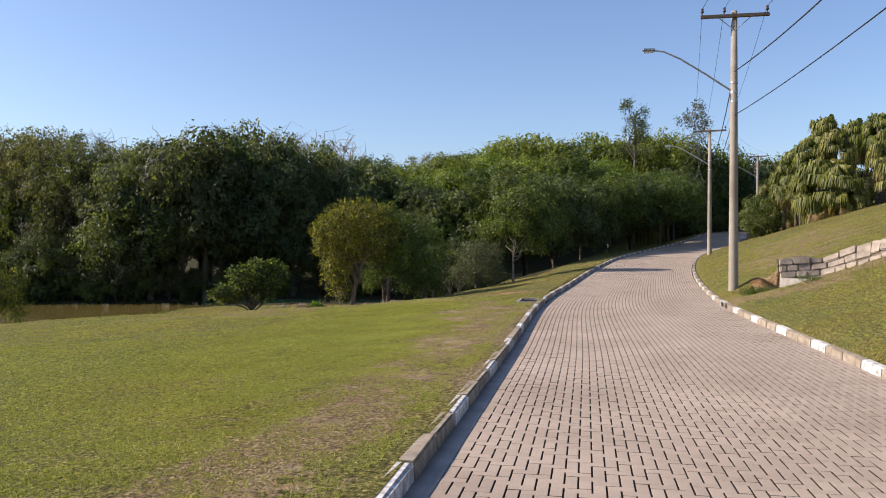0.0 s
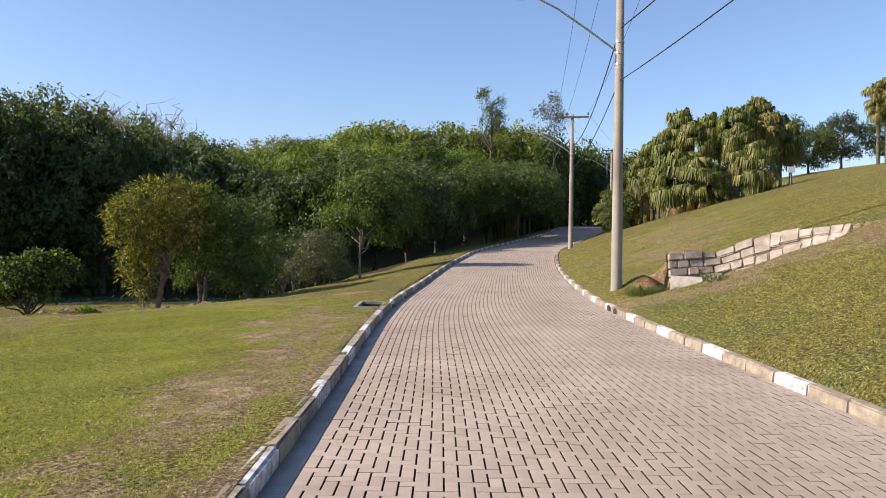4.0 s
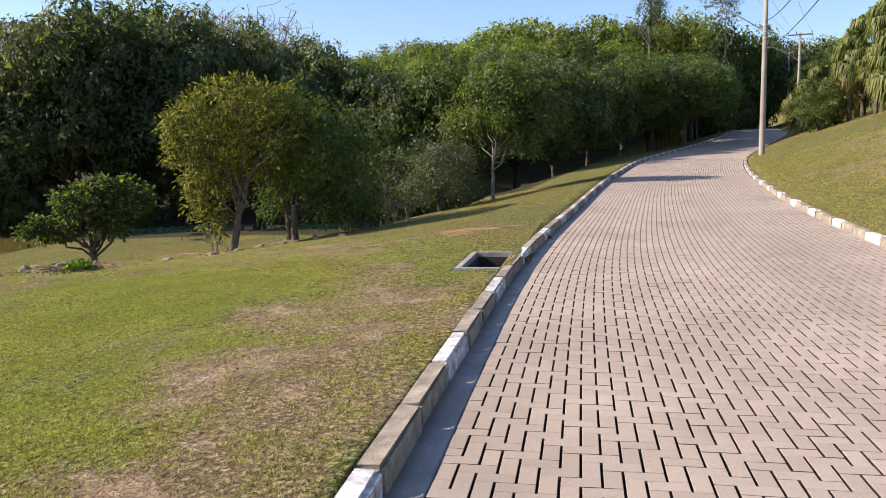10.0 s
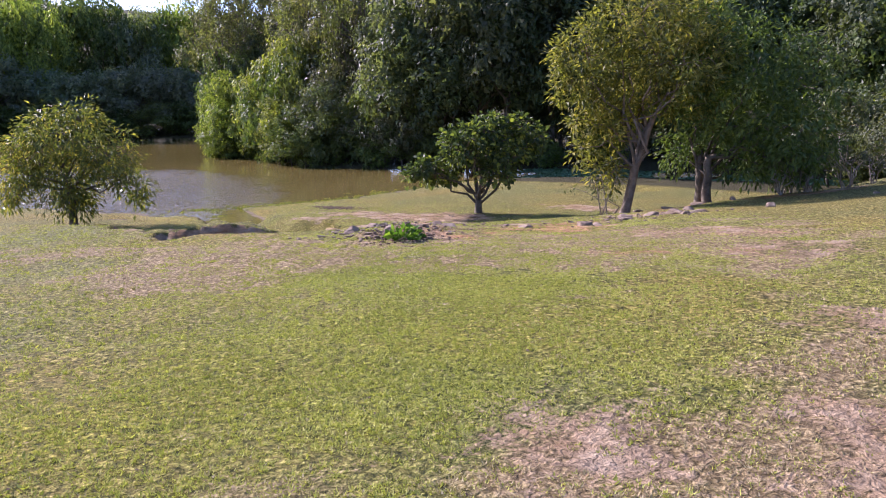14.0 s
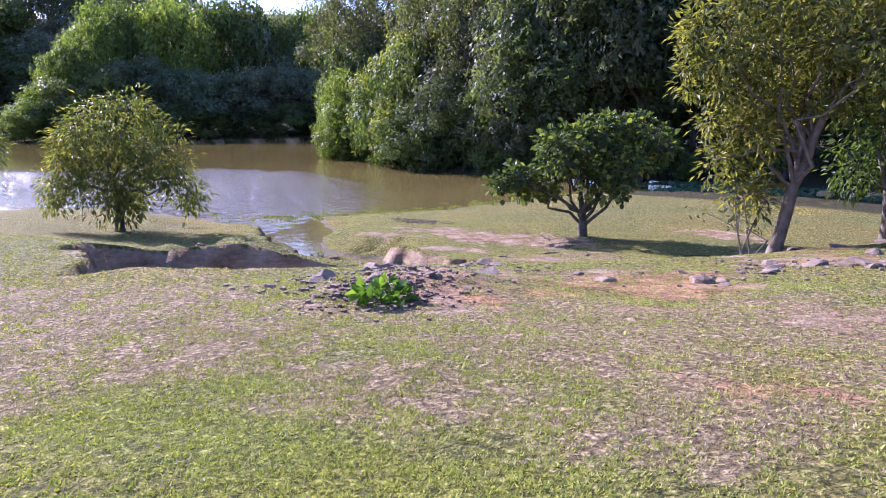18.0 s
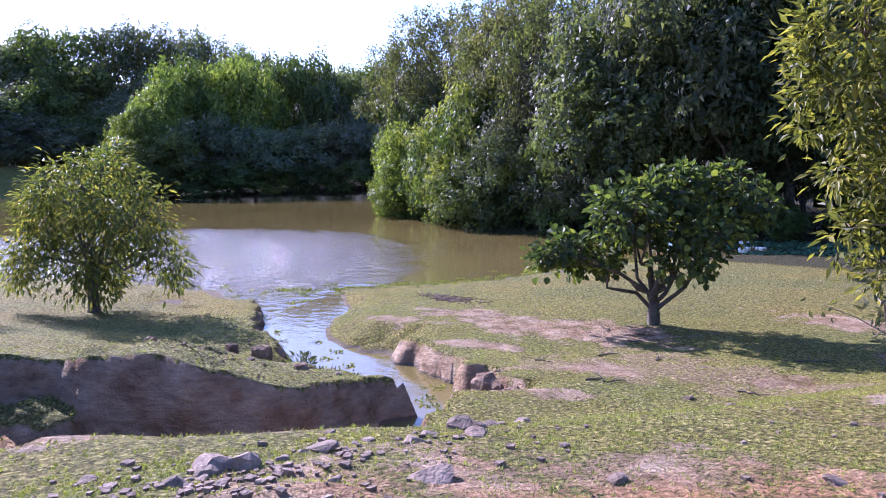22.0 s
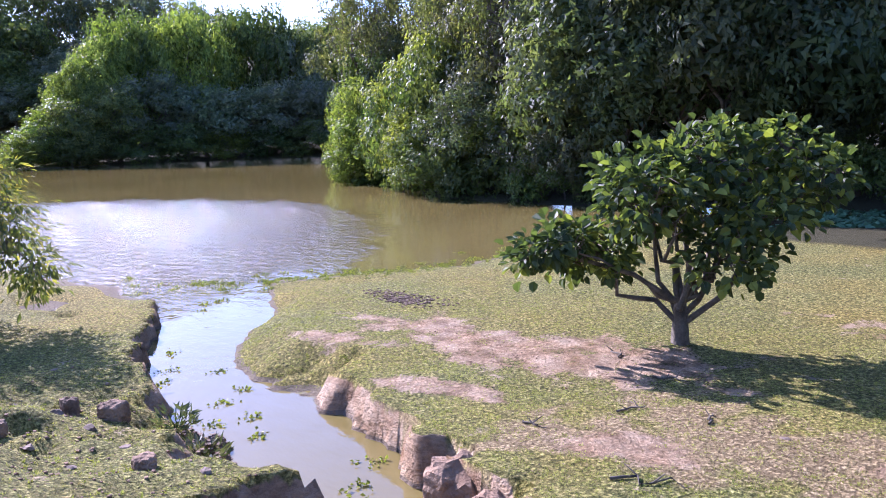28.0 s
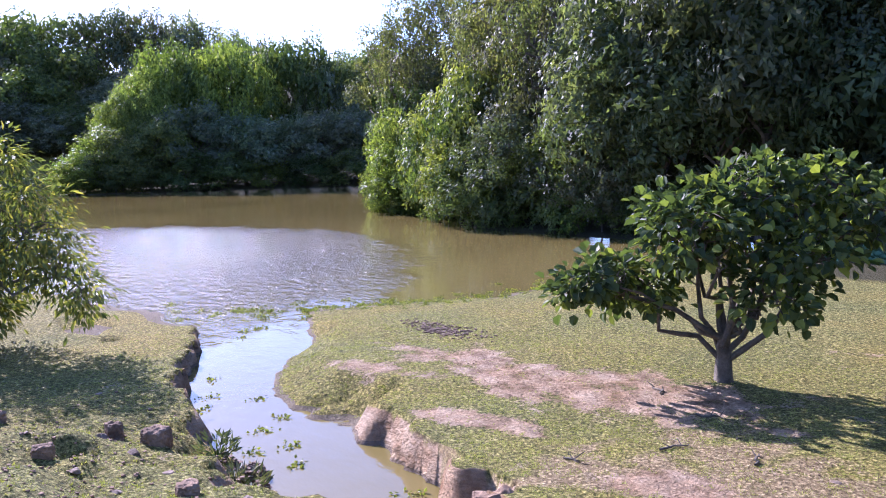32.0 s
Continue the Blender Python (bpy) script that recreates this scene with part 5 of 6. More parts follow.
# ---- palms on the hill ----
def palm_model(seed, h, n, spread, label, skirt=True):
    rr = np.random.RandomState(seed)
    ob = thing("fan_palm", 0, 0, 0, label, "palm", "palms on the hill")
    V, F = tubes([[((0, 0, -0.3), 0.17), ((0.05, 0, h * 0.5), 0.13), ((0.08, 0.03, h), 0.12)]], 7)
    child("trunk", make_mesh("trunk", V, F, BARK, True), ob)
    for name, count, el0, el1, mat, low in (("crown", n, -68, 85, LEAF_PALM, 0.0), ("dry_skirt", n // 3 if skirt else 5, -85, -50, LEAF_DRY, -0.3)):
        Vs, Fs, k0 = [], [], 0
        for k in range(count):
            az, el = rr.uniform(0, 2 * np.pi), radians(rr.uniform(el0, el1))
            d = np.array([math.cos(az) * math.cos(el), math.sin(az) * math.cos(el), math.sin(el)])
            side = np.array([-math.sin(az), math.cos(az), 0.0])
            up = np.cross(d, side)
            up = up if up[2] > 0 else -up
            stem = rr.uniform(0.55, 0.95) * spread
            hub = np.array([0.08, 0.03, h + low - (min(0.8, 0.3 * h) * rr.rand() if el < 0.1 else 0.0)])
            c = hub + d * stem
            Vs += [hub + side * 0.015, hub - side * 0.015, c - side * 0.015, c + side * 0.015]
            Fs.append((k0, k0 + 1, k0 + 2, k0 + 3))
            k0 += 4
            for j in range(19):
                a = radians(-105 + 210 * j / 18)
                bd = d * math.cos(a) + side * math.sin(a)
                ln = rr.uniform(0.7, 0.95) * spread * (0.75 + 0.25 * math.cos(a))
                w = np.cross(bd, up)
                m = c + bd * ln * 0.6 + up * 0.05
                t = c + bd * ln * 0.82 + np.array([0, 0, -0.68 * ln])
                Vs += [c, m + w * 0.06, m - w * 0.06, t]
                Fs.append((k0, k0 + 1, k0 + 3, k0 + 2))
                k0 += 4
        child(name, make_mesh(name, np.array(Vs), np.array(Fs), mat), ob)
    return ob


PALM_A = palm_model(41, 6.5, 60, 1.0, "tall fan palm with yellow-green drooping leaves")
PALM_B = palm_model(42, 4.6, 64, 1.1, "medium fan palm with a skirt of dry leaves")
PALM_C = palm_model(43, 1.9, 64, 1.1, "short stout fan palm with leaves near the ground", False)
rp = random.Random(9)
for m, px, top, d in [("C", 1070, 372, 78), ("C", 1100, 365, 70), ("B", 1086, 345, 74), ("C", 1122, 350, 68), ("B", 1115, 312, 64), ("B", 1135, 292, 66), ("A", 1152, 272, 62), ("A", 1180, 236, 66), ("B", 1198, 262, 60), ("C", 1212, 312, 55), ("A", 1226, 242, 64), ("A", 1246, 248, 66),
                      ("A", 1262, 232, 61), ("A", 1290, 226, 64), ("A", 1306, 214, 66), ("A", 1328, 236, 61), ("C", 1300, 285, 54), ("A", 1346, 240, 66), ("B", 1363, 255, 65), ("C", 1168, 306, 58), ("B", 1142, 330, 60), ("B", 1270, 262, 58),
                      ("A", 1500, 188, 56), ("A", 1516, 182, 58), ("A", 1530, 176, 55), ("A", 1547, 168, 57), ("A", 1566, 160, 55), ("A", 1590, 166, 56)]:
    x, y = (px - 784) / 1380 * d, d + 1.4
    g = ground_z(x, y)
    want = 1.4 + (441 - top) / 1380 * d - g
    model, own = {"A": (PALM_A, 7.2), "B": (PALM_B, 5.5), "C": (PALM_C, 3.1)}[m]
    s = min(1.35, max(0.75, want / own))
    put(model, used, x, y, rp.uniform(0, 360), s, want / own / s, 0.0)
row([BUSH_A, GREY_BUSH], [(13.5, 66), (18, 67), (26, 70)], 6, (0.5, 0.75), 0.8)

# pine and thin eucalyptus above the canopy
def pine(x, y, h):
    rr = np.random.RandomState(51)
    lobes = [(rr.uniform(-1, 1) * (2.6 - z * 0.16), rr.uniform(-1, 1) * 1.8, h * (0.55 + z * 0.042), rr.uniform(0.9, 1.5) * (1.1 - z * 0.05), rr.uniform(0.9, 1.5), 0.5) for z in range(11)]
    return plant("pine_tree", x, y, lobes, 240, 14, 0.22, 0.3, 0.09, LEAF_DARK, h * 0.85, 0.2, "dark pine rising above the forest canopy", seed=51, droop=0.0, twigs=20)


pine(6.0, 101, 19.8 - ground_z(6.0, 101))
EUC = 19.4 - ground_z(13.2, 101)
plant("eucalyptus", 13.2, 101, [(0, 0, EUC - 1.8, 1.3, 1.3, 1.1), (0.9, 0.2, EUC - 3, 1.2, 1.2, 1.0), (-1.1, 0, EUC - 2.8, 1.1, 1.1, 1.0), (0.3, 0.5, EUC - 0.9, 0.9, 0.9, 0.8), (0.6, 0, EUC - 4.6, 1.0, 1.0, 0.9)], 150, 9, 0.25, 0.32, 0.1, LEAF_GREY, 8, 0.15, "thin-crowned pale eucalyptus above the canopy", seed=52, bark=BARK_PALE, twigs=60)


def bare_tree(x, y, h, seed, label, z=None):
    """Leafless crown of fine grey branches."""
    rr = np.random.RandomState(seed)
    ob = thing("bare_tree", x, y, ground_z(x, y) if z is None else z, label, "tree")
    paths = [branch(rr, (0, 0, -0.2), (0, 0, h * 0.5), 0.16, 0.1)]
    for k in range(26):
        a = rr.uniform(0, 6.3)
        tip = np.array([math.cos(a) * h * 0.25 * rr.uniform(.3, 1.1), math.sin(a) * h * 0.25 * rr.uniform(.3, 1.1), h * rr.uniform(0.8, 1.02)])
        b = branch(rr, (0, 0, h * rr.uniform(0.35, 0.5)), tip, 0.07, 0.015, 6, 0.25)
        paths.append(b)
        for q in range(10):
            p = b[rr.randint(2, 6)][0]
            paths.append(branch(rr, p, p + (tip - p) * 0.4 + rr.normal(size=3) * 0.7, 0.03, 0.012, 3, 0.3))
    V, F = tubes(paths, 4)
    child("trunk", make_mesh("trunk", V, F, BARK_PALE, True), ob)
    return ob


for x, y, h, k in ((-24.5, 62, 12.6, 1), (-22.5, 63, 12.4, 2), (-20.5, 64, 12.0, 3), (-26, 63, 12.6, 4), (-40.5, 63, 13, 5)):
    bare_tree(x, y, h, 60 + k, "leafless grey tree among the forest crowns")

# ---- stone wall on the bank ----
wall = tagged(new("retaining_wall"), "low retaining wall of rough beige stone blocks in the grass bank", "wall", kind="structure")
WALL_FEET = [(6.10, 26.12, -0.12), (7.4, 26.05, 0.06), (8.35, 25.4, 0.30), (9.0, 24.55, 0.64), (9.65, 23.6, 0.98), (10.4, 22.7, 1.28)]
WALL_HEAD = [(6.05, 26.28, 0.98), (7.4, 26.45, 1.02), (8.6, 26.2, 1.50), (9.7, 25.5, 1.74), (10.6, 24.5, 1.80), (11.2, 23.5, 1.76)]
rs = random.Random(12)


def on_wall(q, v):
    """A point of the wall's face: q along it, v up it."""
    q = min(5, max(0, q))
    i = min(4, int(q))
    lo, hi = Vector(WALL_FEET[i]).lerp(Vector(WALL_FEET[i + 1]), q - i), Vector(WALL_HEAD[i]).lerp(Vector(WALL_HEAD[i + 1]), q - i)
    return lo.lerp(hi, v)


def wall_out(q):
    return (on_wall(q + 0.1, 0.5) - on_wall(q - 0.1, 0.5)).cross(on_wall(q, 1) - on_wall(q, 0)).normalized()


def wall_length(q):
    q = min(4.95, max(0.05, q))
    return (on_wall(q + 0.05, 0.7) - on_wall(q - 0.05, 0.7)).length / 0.1


def stone_block(q0, q1, v0, v1, skew):
    """One block with rough rounded faces, filling its place in the wall."""
    c = on_wall((q0 + q1) / 2, (v0 + v1) / 2)
    out_ = wall_out((q0 + q1) / 2)
    proud = rs.uniform(0.0, 0.05)
    front = [on_wall(a, b) for a, b in ((q0 + skew[0], v0), (q1 + skew[1], v0), (q1 + skew[2], v1), (q0 + skew[3], v1))]
    front = [p + (c - p).normalized() * rs.uniform(0.004, 0.014) for p in front]
    bm = bmesh.new()
    a = [bm.verts.new(p - c + out_ * (proud + rs.uniform(-0.015, 0.015))) for p in front]
    b = [bm.verts.new(p - c - out_ * 0.22) for p in front]
    bm.faces.new(a)
    bm.faces.new(b[::-1])
    for k in range(4):
        bm.faces.new((a[k], b[k], b[(k + 1) % 4], a[(k + 1) % 4]))
    bmesh.ops.recalc_face_normals(bm, faces=bm.faces[:])
    bmesh.ops.bevel(bm, geom=[e for e in bm.edges if e.verts[0] in a or e.verts[1] in a], offset=0.025, segments=2, affect="EDGES")
    for v in bm.verts:
        v.co += Vector((rs.uniform(-1, 1), rs.uniform(-1, 1), rs.uniform(-1, 1))) * 0.009
    me = bpy.data.meshes.new("stone_block")
    bm.to_mesh(me)
    bm.free()
    me.materials.append(STONE)
    ob = child("stone_block", me, wall)
    ob.matrix_world = Matrix.Translation(c)
    return ob


# level courses by the road, then tall blocks set upright up the bank
for lo, hi, courses, wide in ((0.0, 1.75, 5, 0.42), (1.75, 3.6, 3, 0.36)):
    for c in range(courses):
        q = lo
        if courses == 5 and c % 2:
            q = lo - 0.12
        while q < hi - 0.03:
            dq = wide * rs.uniform(0.72, 1.3) / wall_length(q)
            q1 = hi if q + dq * 1.5 > hi else q + dq
            lift = 0.09 * math.sin(q * 2.1 + c) if courses == 3 else 0
            v0, v1 = c / courses + (lift if c else 0), (c + 1) / courses + (lift if c < courses - 1 else rs.uniform(-0.05, 0.05))
            k = 0.05 if courses == 3 else 0.01
            if rs.random() > 0.03:
                stone_block(max(lo, q), q1, v0, v1, [rs.uniform(-k, k) * 0.5 for _ in range(4)])
            q = q1
bm = bmesh.new()
grid = [[bm.verts.new(on_wall(q / 4, v) - wall_out(q / 4) * 0.025) for v in (0.0, 0.97)] for q in range(15)]
back = [[bm.verts.new(on_wall(q / 4, v) - wall_out(q / 4) * 0.3) for v in (0.0, 0.97)] for q in range(15)]
for q in range(14):
    bm.faces.new((grid[q][0], grid[q + 1][0], grid[q + 1][1], grid[q][1]))
    bm.faces.new((grid[q][1], grid[q + 1][1], back[q + 1][1], back[q][1]))
    bm.faces.new((back[q][1], back[q + 1][1], back[q + 1][0], back[q][0]))
part("mortar", bm, MORTAR, wall)
bm = bmesh.new()
box(bm, 6.22, 25.25, -0.04, 0.12, 0.95, 0.84, rz=38, bevel=0.012)
end_me = bpy.data.meshes.new("end_slab")
bm.to_mesh(end_me)
bm.free()
end_me.materials.append(CONCRETE)
tagged(new("concrete_slab", end_me), "upright weathered concrete slab at the end of the stone wall", "slab")

# ---- drain pit beside the kerb ----
drain = tagged(new("drain_box"), "open drain pit with a whitewashed concrete rim beside the kerb", "drain")
dz = ground_z(-2.0, 23.2)
bm = bmesh.new()
box(bm, -1.945, 23.22, dz - 0.045, 0.09, 1.58, 0.16, bevel=0.01)
box(bm, -1.66, 22.47, dz - 0.042, 0.50, 0.07, 0.16, bevel=0.01)
box(bm, -1.66, 23.975, dz - 0.042, 0.50, 0.07, 0.16, bevel=0.01)
part("rim", bm, CONCRETE, drain)
# pit walls coloured near black for the shade of the depth
bm = bmesh.new()
for b in ((-1.895, 23.22, 0.03, 1.44), (-1.455, 23.22, 0.03, 1.44)):
    box(bm, b[0], b[1], dz - 0.45, b[2], b[3], 0.84)
for b in (22.515, 23.925):
    box(bm, -1.675, b, dz - 0.45, 0.44, 0.03, 0.84)
box(bm, -1.675, 23.22, dz - 0.86, 0.44, 1.44, 0.03)
part("pit_lining", bm, HOLE_SHADE, drain)
# no openings cut: dark discs on the kerb face stand for shaded inlets
for nm, ox, ys in (("left", -1.322, (22.75, 23.45)), ("right", 3.885, (23.0, 23.7))):
    for y in ys:
        bm = bmesh.new()
        bmesh.ops.create_cone(bm, cap_ends=True, segments=18, radius1=0.14, radius2=0.12, depth=0.03, matrix=pose(ox, y, float(road_z(y)) + 0.02, 0, 90, 0) @ Matrix.Diagonal((0.75, 1.2, 1, 1)))
        me = bpy.data.meshes.new("kerb_inlet")
        bm.to_mesh(me)
        bm.free()
        me.materials.append(HOLE_SHADE)
        tagged(new("kerb_inlet", me), "dark disc painted as the shaded mouth of a kerb water inlet", "inlet", "kerb inlets")

# ---- sign on the hill ----
sx, sy = 23.6, 58.2
sg = thing("sign_board", sx, sy, ground_z(sx, sy), "small white sign board on a post on the grass hill", "sign")
V, F = tubes([[((0, 0, -0.1), 0.035), ((0, 0, 1.15), 0.03)]], 6)
child("post", make_mesh("post", V, F, METAL), sg)
bm = bmesh.new()
box(bm, 0, -0.05, 1.0, 0.52, 0.03, 0.40, bevel=0.005)
part("board", bm, SIGN_WHITE, sg)

# ---- rocks and rubble ----
def rock_mesh(rng, flat):
    bm = bmesh.new()
    bmesh.ops.create_icosphere(bm, subdivisions=2, radius=0.5)
    cuts = [(Vector((rng.uniform(-1, 1), rng.uniform(-1, 1), rng.uniform(-1, 1))).normalized(), rng.uniform(0.24, 0.4)) for _ in range(9)]
    for v in bm.verts:
        for n, h in cuts:
            over = v.co.dot(n) - h
            if over > 0:
                v.co -= n * over
        v.co += Vector((rng.uniform(-1, 1), rng.uniform(-1, 1), rng.uniform(-1, 1))) * 0.015
        v.co.z *= flat
    me = bpy.data.meshes.new("rock")
    bm.to_mesh(me)
    bm.free()
    me.materials.append(ROCK)
    return me


rk = random.Random(31)
ROCKS = [rock_mesh(rk, rk.uniform(0.5, 0.9)) for _ in range(8)]


def rock(x, y, size, label, group):
    ob = new("rock", rk.choice(ROCKS))
    ob.matrix_world = pose(x, y, ground_z(x, y) + size * 0.02, rk.uniform(-15, 15), rk.uniform(-15, 15), rk.uniform(0, 360)) @ Matrix.Diagonal((size * rk.uniform(0.8, 1.3), size, size * rk.uniform(0.6, 1.0), 1))
    return tagged(ob, label, "rock", group)


for k in range(20):
    rock(rk.gauss(-9.75, 0.45), rk.gauss(25.6, 0.55), rk.choice([0.05, 0.07, 0.10, 0.14, 0.2]), "grey rough stone in the spoil heap at the bank edge", "rubble heap")
for x, y, s in ((-9.8, 26.85, 0.3), (-9.3, 27.7, 0.22), (-8.75, 27.5, 0.3), (-8.1, 28.1, 0.32), (-7.95, 28.3, 0.24), (-8.2, 28.25, 0.2), (-7.8, 28.05, 0.18), (-8.6, 28.6, 0.2), (-8.3, 29.9, 0.3), (-8.0, 30.2, 0.4), (-7.6, 30.4, 0.55), (-7.4, 30.9, 0.4), (-8.5, 30.2, 0.25),
                (-8.1, 29.4, 0.3), (-7.9, 29.1, 0.25), (-7.3, 30.1, 0.3), (-9.9, 33.5, 0.35), (-9.5, 34.2, 0.4), (-9.0, 34.6, 0.45), (-8.4, 35.2, 0.3), (-12.3, 31.9, 0.22), (-11.2, 31.3, 0.2), (-10.6, 30.4, 0.16), (-13.2, 33.3, 0.12), (-6.7, 32.6, 0.25), (-5.4, 34.8, 0.2), (-8.3, 32.6, 0.35)):
    rock(x, y, s * 0.85, "loose angular grey rock on the worn lawn edge", "loose rocks")
for x, y, s in ((-18.2, 28.3, 0.28), (-17.6, 28.5, 0.26), (-17.0, 27.9, 0.24), (-18.9, 28.0, 0.2), (-17.9, 27.6, 0.16), (-16.6, 28.6, 0.18), (-16.2, 28.1, 0.2), (-20.3, 28.6, 0.2), (-19.6, 27.4, 0.16), (-15.6, 29.0, 0.22), (-19.2, 29.0, 0.14), (-16.8, 27.2, 0.2)):
    rock(x, y, s * 0.6, "clod of dry earth and stone on the creek bank", "bank clods")

EARTH = rough_material("bank_earth", (0.13, 0.08, 0.045), (0.33, 0.22, 0.13), 5, 45, 0.95, 0.9, 0.025, 0.15)
EARTH_DARK = rough_material("damp_earth", (0.085, 0.055, 0.034), (0.22, 0.15, 0.095), 6, 50, 0.9, 0.8, 0.02, 0.25)


def earth_block(x, y, z, sx, sy, sz, rz, label, seed, mat=None):
    """A lump of bank earth with a rough, grooved skin."""
    rr = random.Random(seed)
    bm = bmesh.new()
    bmesh.ops.create_icosphere(bm, subdivisions=4, radius=0.5)
    at_ = Vector((rr.uniform(-9, 9), rr.uniform(-9, 9), 0))
    for v in bm.verts:
        p = v.co.copy()
        q = max(abs(p.x), abs(p.y), abs(p.z))
        v.co = p.lerp(p * (0.5 / q), 0.55)
        groove = noise.noise(Vector((p.x * 5, p.y * 5, p.z * 1.2)) + at_)
        v.co += p.normalized() * (0.10 * groove + 0.06 * noise.noise(p * 9 + at_))
    me = bpy.data.meshes.new("earth_clod")
    bm.to_mesh(me)
    bm.free()
    me.materials.append(mat or EARTH)
    ob = new("earth_clod", me)
    ob.matrix_world = pose(x, y, z, rr.uniform(-6, 6), rr.uniform(-6, 6), rz) @ Matrix.Diagonal((sx, sy, sz, 1))
    return tagged(ob, label, "earth", "bank clods")


earth_block(-14.65, 30.82, -2.42, 0.62, 0.5, 0.74, 25, "slumped block of brown earth at the creek bank", 1)
earth_block(-14.02, 30.68, -2.42, 0.42, 0.4, 0.66, 60, "slumped block of brown earth at the creek bank", 2)
for k, (x, y, w_, h_) in enumerate(((-18.35, 28.45, 0.22, 0.3), (-18.0, 28.8, 0.3, 0.28), (-17.5, 27.7, 0.2, 0.16), (-19.2, 27.4, 0.2, 0.18), (-15.9, 28.6, 0.24, 0.16))):
    earth_block(x, y, ground_z(x, y) + h_ * 0.22, w_, w_ * 0.8, h_, 40 * k, "upright clod of dry earth standing on the creek bank", 10 + k)

RIM = [(-10.1, 24.9), (-10.35, 25.5), (-10.6, 26.2), (-10.75, 26.9), (-10.7, 27.6), (-10.8, 28.3)]
for k in range(30):
    q = rk.uniform(0, 4.99)
    a, b = RIM[int(q)], RIM[int(q) + 1]
    rock(a[0] + (b[0] - a[0]) * (q % 1) + rk.gauss(0, 0.08), a[1] + (b[1] - a[1]) * (q % 1) + rk.gauss(0, 0.08), rk.choice([0.07, 0.09, 0.12, 0.16, 0.22]), "grey angular stone along the rim of the washed-out gully", "rim stones")

# gravel and crumbled earth round the heap and the bare bank
rr = np.random.RandomState(33)
gn = 420
GPX = np.concatenate([rr.normal(-9.7, 0.45, gn // 2), rr.normal(-8.2, 0.6, gn // 4), rr.normal(-10.4, 0.3, gn - gn // 2 - gn // 4)])
GPY = np.concatenate([rr.normal(25.5, 0.5, gn // 2), rr.normal(29.6, 0.9, gn // 4), rr.normal(26.6, 1.0, gn - gn // 2 - gn // 4)])
CUBE = np.array([(-1, -1, -1), (1, -1, -1), (1, 1, -1), (-1, 1, -1), (-1, -1, 1), (1, -1, 1), (1, 1, 1), (-1, 1, 1)], float)
CF = np.array([(4, 5, 6, 7), (0, 1, 5, 4), (1, 2, 6, 5), (2, 3, 7, 6), (3, 0, 4, 7)])
GV = CUBE[None] * rr.uniform(0.006, 0.026, (gn, 1, 1)) * rr.uniform(0.6, 1.3, (gn, 8, 3))
ga_ = rr.uniform(0, 6.3, gn)
GV = np.stack([GV[..., 0] * np.cos(ga_)[:, None] - GV[..., 1] * np.sin(ga_)[:, None], GV[..., 0] * np.sin(ga_)[:, None] + GV[..., 1] * np.cos(ga_)[:, None], GV[..., 2] * 0.7], -1)
GV = GV + np.stack([GPX, GPY, sample(GPX, GPY) + 0.006], 1)[:, None]
tagged(new("gravel", make_mesh("gravel", GV, (CF[None] + (np.arange(gn) * 8)[:, None, None]).reshape(-1, 4), ROCK)), "crumbs of stone and earth on bare soil", "gravel", kind="stuff")

def crumbs(name, n, cx, cy, rx, ry, lo, hi, mat, label, seed):
    """Many small lumps strewn over an oval."""
    rr = np.random.RandomState(seed)
    x, y = rr.normal(cx, rx, n), rr.normal(cy, ry, n)
    z = sample(x, y)
    size = rr.uniform(lo, hi, (n, 1, 1))
    V = CUBE[None] * size * rr.uniform(0.5, 1.3, (n, 8, 3)) * [1, 1, 0.7]
    a = rr.uniform(0, 6.3, n)[:, None]
    V = np.stack([V[..., 0] * np.cos(a) - V[..., 1] * np.sin(a), V[..., 0] * np.sin(a) + V[..., 1] * np.cos(a), V[..., 2]], -1)
    V = V + np.stack([x, y, z + size[:, 0, 0] * 0.3], 1)[:, None]
    return tagged(new(name, make_mesh(name, V, (CF[None] + (np.arange(n) * 8)[:, None, None]).reshape(-1, 4), mat)), label, "gravel", kind="stuff")


crumbs("spoil", 380, -9.1, 25.0, 0.26, 0.24, 0.006, 0.022, EARTH_DARK, "dark crumbly spoil round the weed", 140)
crumbs("creek_mud", 520, -17.5, 29.85, 0.5, 0.2, 0.008, 0.026, EARTH_DARK, "wet dark mud lumps in the creek bend", 141)
crumbs("bank_crumbs", 420, -16.6, 28.0, 1.2, 0.8, 0.005, 0.016, EARTH, "crumbs of dry earth on the creek bank", 142)
crumbs("meadow_crumbs", 260, -16.6, 33.4, 1.6, 0.5, 0.004, 0.011, EARTH, "crumbs of dry earth on the worn meadow", 143)


crumbs("shore_mud", 420, -21.0, 34.3, 0.5, 0.2, 0.008, 0.024, EARTH_DARK, "grey wet mud lumps on the shore", 144)


